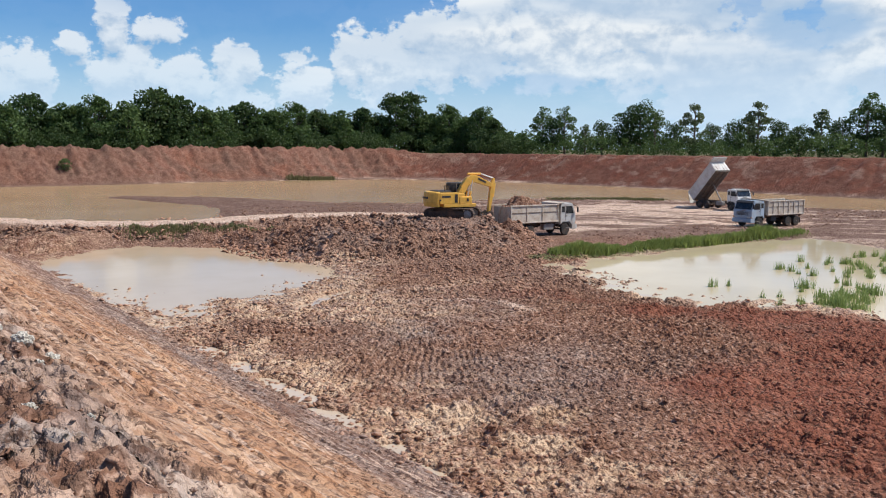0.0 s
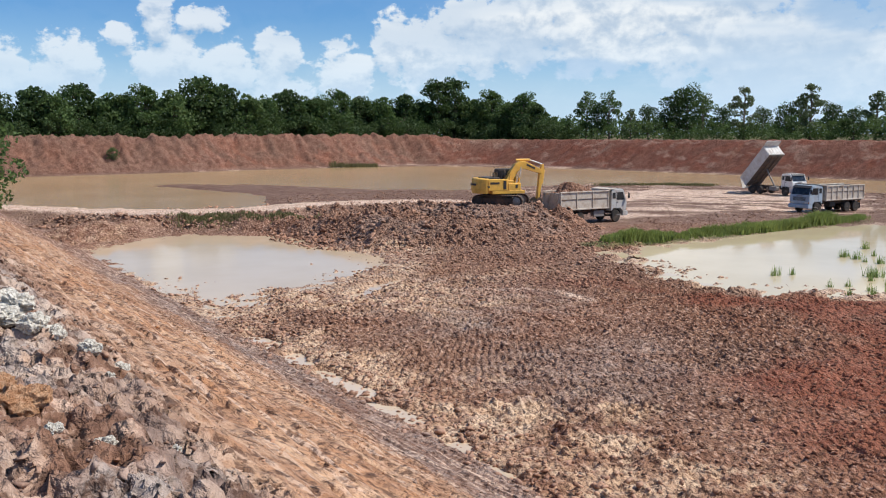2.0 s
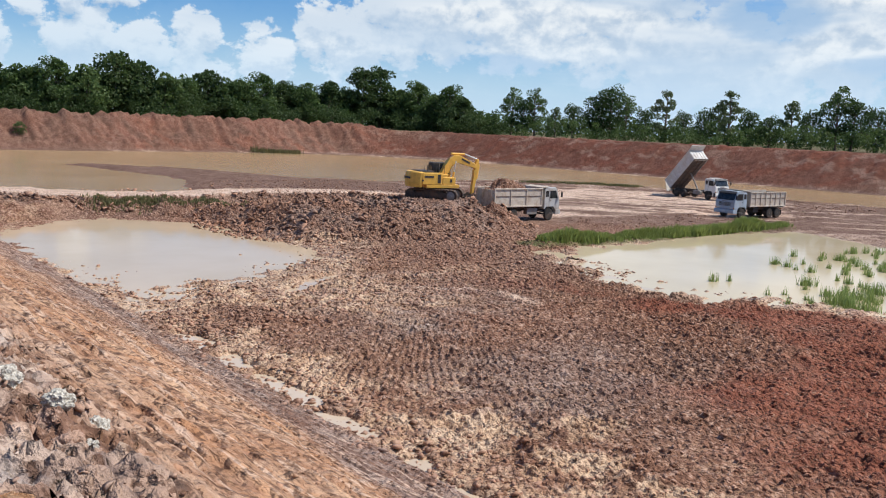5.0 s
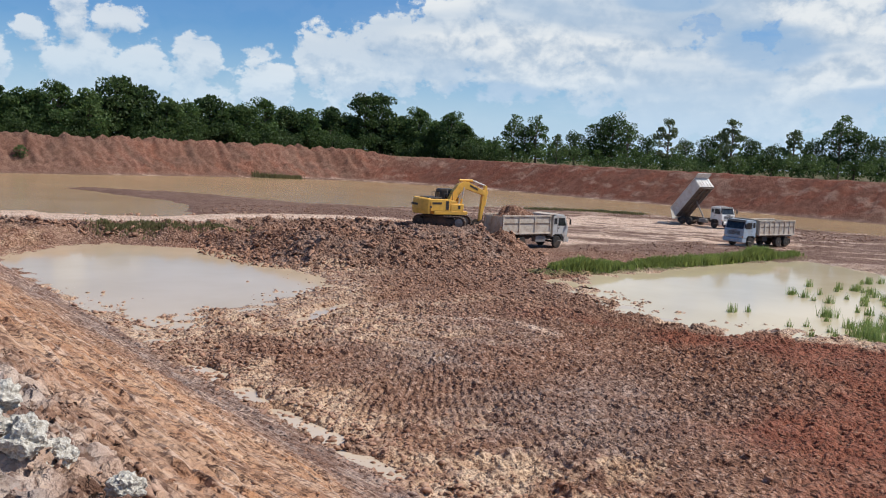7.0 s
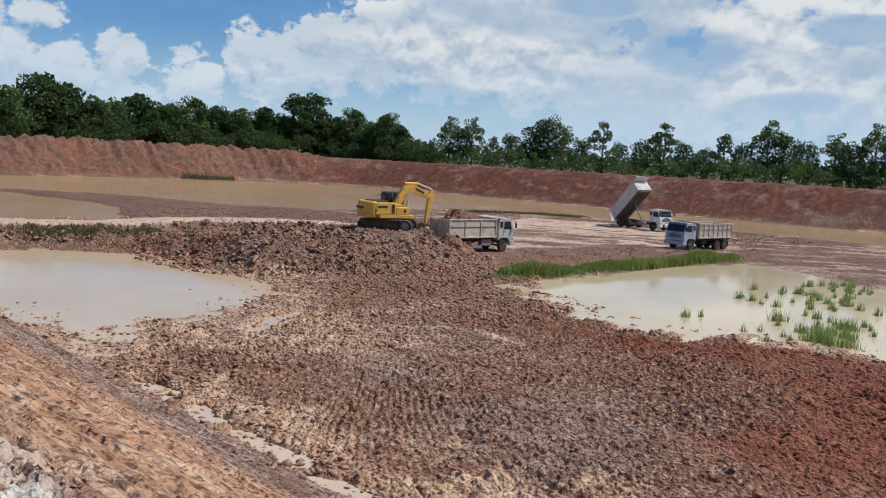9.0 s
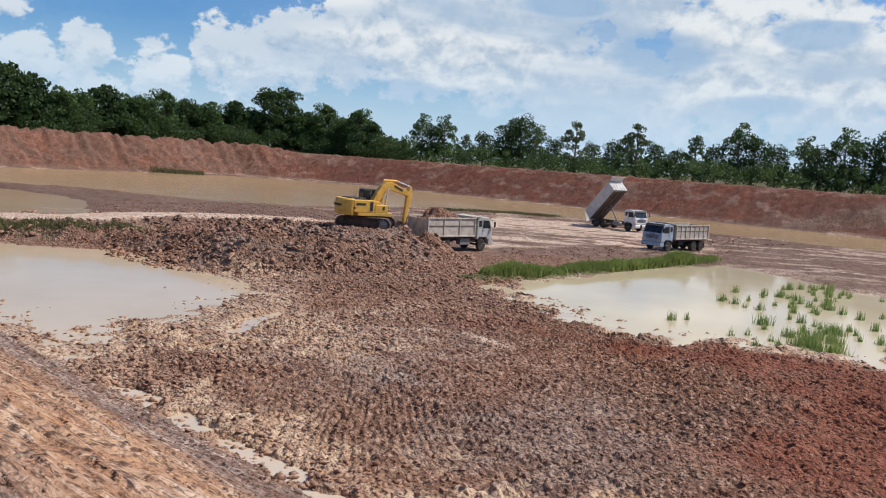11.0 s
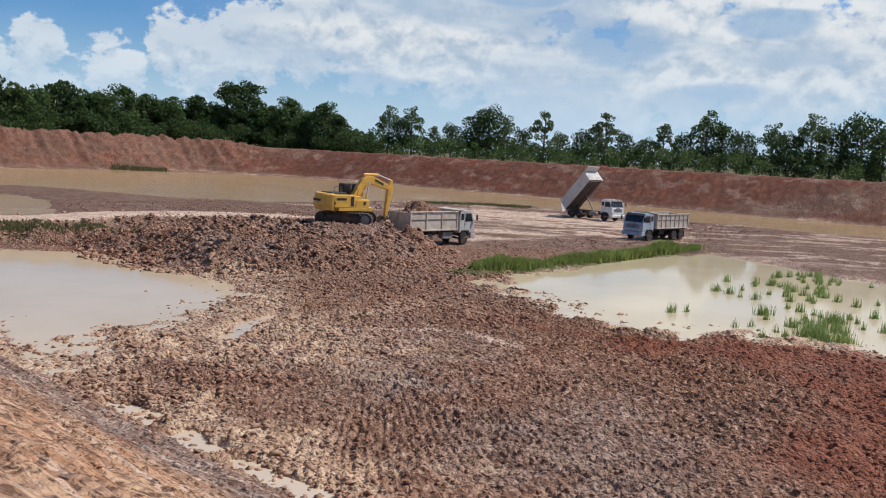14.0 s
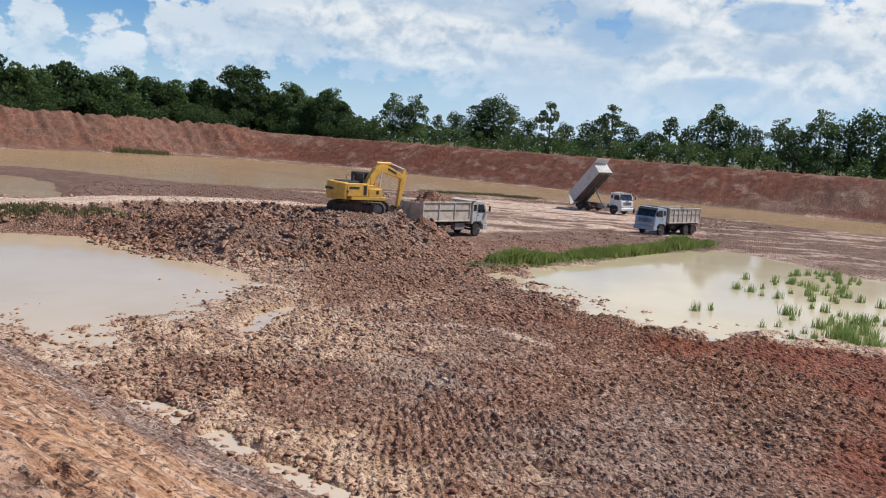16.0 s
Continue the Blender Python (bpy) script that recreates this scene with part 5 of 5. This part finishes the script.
def blades(name, label, roots, tall, width, material, seed, lean=0.35, patchy=0.0):
    """Blades of grass as tapered bent strips; roots of (x, y, z)."""
    rng = np.random.default_rng(seed)
    p = np.array(roots)
    n = len(p)
    a = rng.uniform(0, 2 * math.pi, n)
    side = np.stack([np.cos(a), np.sin(a), np.zeros(n)], 1)
    b = rng.uniform(0, 2 * math.pi, n)
    h = tall * rng.uniform(0.5, 1.15, n) * np.clip(1.0 + patchy * vnoise(p[:, 0] / 2.2, p[:, 1] / 2.2, seed), 0.35, 1.6)
    away = np.stack([np.cos(b), np.sin(b), np.zeros(n)], 1) * (h * lean * rng.uniform(0.1, 1.0, n))[:, None]
    up = np.stack([np.zeros(n), np.zeros(n), h], 1)
    w = (width * rng.uniform(0.6, 1.2, n))[:, None]
    v = np.stack([p - side * w, p + side * w, p + side * w * 0.7 + up * 0.55 + away * 0.3, p - side * w * 0.7 + up * 0.55 + away * 0.3,
                  p + side * w * 0.12 + up + away, p - side * w * 0.12 + up + away], 1).reshape(-1, 3)
    base = np.arange(n)[:, None] * 6
    q = np.concatenate([base + np.array([[0, 1, 2, 3]]), base + np.array([[3, 2, 4, 5]])])
    ob = new(name, quads_mesh(name, v, q, material))
    return ob


grng = np.random.default_rng(9)


def strip_roots(line, half, count):
    out = []
    pts = [np.array(p) for p in line]
    for _ in range(count):
        i = grng.integers(len(pts) - 1)
        t = grng.uniform()
        c = pts[i] + (pts[i + 1] - pts[i]) * t
        out.append((c[0] + grng.normal() * half * 0.5, c[1] + grng.normal() * half * 0.5))
    x, y = np.array([o[0] for o in out]), np.array([o[1] for o in out])
    h, _ = terrain(x, y)
    keep = h > WATER_Z - 0.15
    return np.stack([x, y, h - 0.02], 1)[keep]


tagged(blades("grass", "dense bright green grass strip along the pond", strip_roots([(45.8, 41.7), (50, 41.0), (55, 40.6), (61, 40.1), (67, 39.8), (72.5, 39.4)], 0.42, 15000), 0.55, 0.06, GRASS, 1, 0.6, 1.4), "", "grass", kind="stuff")
tagged(blades("grass", "thin green grass at the end of the strip", strip_roots([(72.5, 39.7), (76.5, 38.8)], 0.7, 1500), 0.4, 0.03, GRASS, 2), "", "grass", kind="stuff")
tagged(blades("weeds", "dull green weeds on the dam beside the pond", strip_roots([(26.0, 71.0), (29.5, 69.5), (32.5, 67.0), (34.5, 63.5)], 1.2, 5000), 0.30, 0.05, WEED, 3), "", "weeds", kind="stuff")
tagged(blades("weeds", "patch of green weeds at the far bank's foot", strip_roots([(108, 186.5), (119, 183.5)], 1.0, 1800), 0.9, 0.08, WEED, 4), "", "weeds", kind="stuff")
tagged(blades("weeds", "low green weeds along the mud shore", strip_roots([(98, 90), (107, 84), (110, 78)], 1.0, 1800), 0.4, 0.06, WEED, 5), "", "weeds", kind="stuff")


def reed_clump(seed, count, spread, tall):
    rng = np.random.default_rng(seed)
    roots = [(rng.normal() * spread, rng.normal() * spread, -0.25) for _ in range(count)]
    return tagged(blades("reed_clump", "", roots, tall + 0.25, 0.026, REED, seed, 0.22), "tuft of green reeds standing in pond water", "reeds", "reeds in the pond")


REEDS = [reed_clump(41, 60, 0.15, 0.5), reed_clump(42, 34, 0.11, 0.42), reed_clump(43, 120, 0.24, 0.58)]
used_reed = set()
rrng = random.Random(12)
REED_SPOTS = [(58.8, 29.8), (59.6, 28.1), (59.4, 25.9), (59.2, 23.8), (42.6, 23.6), (41.1, 21.8), (42.2, 21.1), (43.5, 20.2), (42.8, 19.3), (45.1, 19.1), (43.8, 27.4), (44.7, 26.9), (50.1, 20.0), (60.9, 27.4), (68.0, 26.2)]
for cx, cy, sx, sy, n in ((44, 20.5, 3.0, 2.4, 18), (48, 18.5, 3.6, 3.4, 18), (55, 23.0, 5.0, 4.0, 24), (61, 26, 3.5, 2.5, 20), (66, 26.5, 3.0, 2.0, 12)):
    REED_SPOTS += [(cx + rrng.gauss(0, sx * 0.6), cy + rrng.gauss(0, sy * 0.6)) for _ in range(n)]
spot_x, spot_y = np.array([p[0] for p in REED_SPOTS]), np.array([p[1] for p in REED_SPOTS])
spot_in = inside(spot_x, spot_y, REED_POND)
for x, y, sd in zip(spot_x, spot_y, spot_in):
    if sd > -0.3:
        continue
    k = rrng.choice((0, 1, 1, 2)) if x < 50 else rrng.choice((0, 1))
    m = pose(x, y, WATER_Z, 0, 0, rrng.uniform(0, 360))
    if k not in used_reed:
        used_reed.add(k)
        REEDS[k].matrix_world = m
    else:
        copy_thing(REEDS[k], m)


# ---- clods and stones ----
def ico():
    bm = bmesh.new()
    bmesh.ops.create_icosphere(bm, subdivisions=1, radius=1.0)
    v = np.array([tuple(p.co) for p in bm.verts])
    f = np.array([[q.index for q in p.verts] for p in bm.faces])
    bm.free()
    return v, f


def octa():
    v = np.array([(1, 0, 0), (-1, 0, 0), (0, 1, 0), (0, -1, 0), (0, 0, 1), (0, 0, -1)], float)
    f = np.array([(0, 2, 4), (2, 1, 4), (1, 3, 4), (3, 0, 4), (2, 0, 5), (1, 2, 5), (3, 1, 5), (0, 3, 5)])
    return v, f


def clods(name, label, x, y, size, seed, sink=0.25, turn=None, small=False, material=None):
    """Lumps of clay strewn on the ground, coloured as the soil they lie on."""
    rng = np.random.default_rng(seed)
    base, tri = octa() if small else ico()
    h, masks = terrain(x, y)
    masks["mud"] = masks["mud"] * 0.45
    masks["slope"] = masks["slope"] * 0
    n = len(x)
    a = rng.uniform(0, 2 * math.pi, n) if turn is None else turn + 0.4 * rng.normal(size=n)
    scale = np.stack([rng.uniform(1.0, 1.8, n), rng.uniform(0.7, 1.3, n), rng.uniform(0.45, 0.8, n)], 1) * size[:, None]
    v = base[None] * (1 + 0.24 * rng.normal(size=(n, len(base), 1))) * scale[:, None]
    if seed in (3, 4, 5):
        v += (0.42 if seed == 5 else 0.30) * rng.normal(size=v.shape) * size[:, None, None]
    tilt = rng.normal(size=(n, 2)) * 0.22
    v[:, :, 2] += v[:, :, 0] * tilt[:, :1] + v[:, :, 1] * tilt[:, 1:]
    ca, sa = np.cos(a)[:, None], np.sin(a)[:, None]
    v[:, :, 0], v[:, :, 1] = v[:, :, 0] * ca - v[:, :, 1] * sa, v[:, :, 0] * sa + v[:, :, 1] * ca
    v += np.stack([x, y, np.maximum(h, WATER_Z - 0.02) + size * (0.5 - sink)], 1)[:, None]
    f = (tri[None] + (np.arange(n) * len(base))[:, None, None]).reshape(-1, 3)
    me = quads_mesh(name, v.reshape(-1, 3), f, material or LUMP, smooth=False)
    for key in masks:
        at = me.attributes.new(key, "FLOAT", "POINT")
        at.data.foreach_set("value", np.repeat(np.clip(masks[key], 0, 1), len(base)).astype(np.float32))
    return tagged(new(name, me), label, "clods", kind="stuff")


crng = np.random.default_rng(77)


def strew(count, x0, x1, y0, y1, keep):
    x, y = crng.uniform(x0, x1, count), crng.uniform(y0, y1, count)
    k = keep(x, y)
    return x[k], y[k]


def on_floor(x, y):
    return (bank_d(x, y) > 11.3) & (inside(x, y, POND) + 2.0 * crng.normal(size=len(x)) > 1.5) & (inside(x, y, REED_POND) > 0.2) & (vnoise(x / 2.5, y / 2.5, 5) > crng.uniform(-0.9, 0.30, len(x)))


x, y = strew(20000, 11, 38, 8, 36, on_floor)
clods("clods", "small clay clods churned up on the pit floor", x, y, 0.022 + 0.045 * crng.uniform(0, 1, len(x)) ** 2.2, 1, 0.5)
x, y = strew(19000, 11, 48, 30, 50, on_floor)
clods("clods", "reddish clay clods between the two ponds", x, y, 0.03 + 0.09 * crng.uniform(0, 1, len(x)) ** 2.4, 2, 0.35)
x, y = strew(8000, 29, 60, 44, 68, lambda x, y: (inside(x, y, MOUND) < 4.5) & (np.hypot(x - 49.3, y - 56.8) > 3.0) & (np.hypot(x - 47.8, y - 55.2) > 2.6) & (np.hypot(x - 57.6, y - 54.6) > 3.3))
clods("clods", "coarse clay lumps on the spoil heap", x, y, 0.05 + 0.14 * crng.uniform(0, 1, len(x)) ** 2.6, 3, 0.3)
x, y = strew(4500, 14, 46, 66, 82, lambda x, y: (np.abs(along(x, y, ROAD)[0] - 4.6) < 1.9))
clods("clods", "clay lumps on the shoulders of the dam", x, y, 0.05 + 0.16 * crng.uniform(0, 1, len(x)) ** 2.6, 4, 0.2)
x, y = strew(7000, -1.0, 4.5, 2.5, 22, lambda x, y: (bank_d(x, y) < 2.7 - crng.uniform(0, 0.9, len(x))) & (bank_d(x, y) > -0.6))
clods("clods", "broken clay rubble on the bank's shoulder", x, y, 0.008 + 0.022 * crng.uniform(0, 1, len(x)) ** 3.6, 5, 0.55, None, False, RUBBLE)
x, y = strew(9000, 2, 15, 3, 42, lambda x, y: (bank_d(x, y) > 2.2) & (bank_d(x, y) < 11.6))
clods("clods", "crumbs of soil on the trimmed slope", x, y, 0.010 + 0.024 * crng.uniform(0, 1, len(x)) ** 4, 6, 0.4, None, True)
x, y = strew(9000, 42, 120, 42, 100, lambda x, y: (inside(x, y, BASIN) > 0.5) & (inside(x, y, FLAT) > 0.5) & (inside(x, y, MOUND) > 4) & (np.hypot(x - 57.6, y - 54.6) > 4.5))
clods("clods", "low mud lumps on the far flats", x, y, 0.05 + 0.10 * crng.uniform(0, 1, len(x)) ** 2.4, 7, 0.3, None, True)

x, y = strew(2600, 12, 18, 10, 36, lambda x, y: (np.abs(bank_d(x, y) - 12.4) < 0.5 + 0.7 * np.abs(crng.normal(size=len(x)))))
clods("clods", "muddy clods among the puddles below the bank", x, y, 0.03 + 0.09 * crng.uniform(0, 1, len(x)) ** 2.2, 13, 0.35)


def on_shore(x, y):
    a, b = inside(x, y, POND), inside(x, y, REED_POND)
    s = np.minimum(np.abs(a + 0.6), np.abs(b + 1.2) * 0.7)
    return (s < 1.5) & (y < 46) & (x < 44) & (vnoise(x / 0.9, y / 0.9, 15) + 0.5 * vnoise(x / 0.3, y / 0.3, 16) > 0.10 + 0.12 * s)


x, y = strew(26000, 13, 44, 12, 46, on_shore)
clods("clods", "muddy lumps standing in the shallow shore water", x, y, 0.04 + 0.09 * crng.uniform(0, 1, len(x)) ** 2.2, 12, 0.35, None, True)


STONES = [(1.78, 10.4, 0.17, 20), (1.66, 9.95, 0.17, 70), (1.78, 9.7, 0.16, 10), (1.5, 9.55, 0.16, 130), (1.62, 9.38, 0.14, 200), (1.86, 9.42, 0.14, 80), (1.95, 9.18, 0.13, 40),
          (1.76, 9.12, 0.13, 300), (2.0, 8.95, 0.11, 260), (1.45, 8.75, 0.10, 15), (1.4, 9.2, 0.12, 330), (2.11, 8.66, 0.105, 140), (2.37, 8.72, 0.11, 55), (1.55, 10.25, 0.14, 95),
          (1.45, 5.9, 0.06, 15), (1.7, 5.65, 0.05, 120), (1.25, 6.2, 0.06, 220), (1.9, 6.1, 0.05, 60), (2.7, 17.3, 0.22, 35), (3.0, 18.8, 0.18, 165), (2.1, 8.1, 0.05, 10)]
BOULDERS = [(1.2, 6.72, 0.17, 30), (1.08, 7.0, 0.14, 140), (0.9, 6.75, 0.12, 75), (2.15, 14.2, 0.13, 100), (2.6, 16.0, 0.15, 15)]


def pale_stone(x, y, s, turn, material=None, label="pale grey lump of clay stone on the bank"):
    """A pale grey lump of clay stone with broken faces."""
    rng = np.random.default_rng(int(x * 100 + y * 1000))
    bm = bmesh.new()
    bmesh.ops.create_icosphere(bm, subdivisions=4, radius=1.0)
    for v in bm.verts:
        p = v.co * 1.6 + Vector((x, y, s))
        v.co *= 1 + 0.45 * noise.noise(p) - 0.35 * abs(noise.noise(p * 1.9)) + 0.18 * noise.noise(p * 2.7) + 0.06 * noise.noise(p * 6) - 0.07 * abs(noise.noise(p * 4.3)) + 0.03 * noise.noise(p * 13)
        v.co.z *= 0.7
    ob = part("stone", bm, material or STONE)
    ob.matrix_world = pose(x, y, height(x, y) + 0.42 * s, 0, 0, turn) @ Matrix.Diagonal((s, s * 0.8, s, 1))
    return tagged(ob, label, "stone", "stones and boulders on the near bank")


kst = Mat("pale_stone", 0.9)
kst.color(kst.mix(kst.ramp(kst.noise(5.0, 6, 0.65), 0.4, 0.62), (0.34, 0.305, 0.255), (0.60, 0.56, 0.49)))
kst.bump(kst.noise(7.0, 5, 0.55), 0.6, 0.03)
STONE = kst.m
kbo = Mat("ochre_boulder", 0.9)
kbo.color(kbo.mix(kbo.ramp(kbo.noise(4.0, 6, 0.65), 0.4, 0.62), (0.56, 0.27, 0.125), (0.72, 0.43, 0.25)))
kbo.bump(kbo.noise(7.0, 8, 0.7), 1.0, 0.07)
BOULDER = kbo.m
for x, y, s, turn in STONES:
    pale_stone(x, y, s, turn)
for x, y, s, turn in BOULDERS:
    pale_stone(x, y, s, turn, BOULDER, "rough ochre clay boulder on the bank's shoulder")

# puddles along the foot of the near bank
for number, (cx, cy, a, b, ang) in enumerate(PUDDLES):
    r = 1.9
    ring = [(cx + r * a * math.cos(t) * math.cos(radians(ang)) - r * b * math.sin(t) * math.sin(radians(ang)), cy + r * a * math.cos(t) * math.sin(radians(ang)) + r * b * math.sin(t) * math.cos(radians(ang)), WATER_Z + 0.012 + 0.004 * (number % 3)) for t in [2 * math.pi * i / 20 for i in range(20)]]
    ob = link_mesh("puddle", ring, [tuple(range(20))], PUDDLE)
    tagged(ob, "shallow puddle of milky brown water in the mud", "puddle", kind="structure")
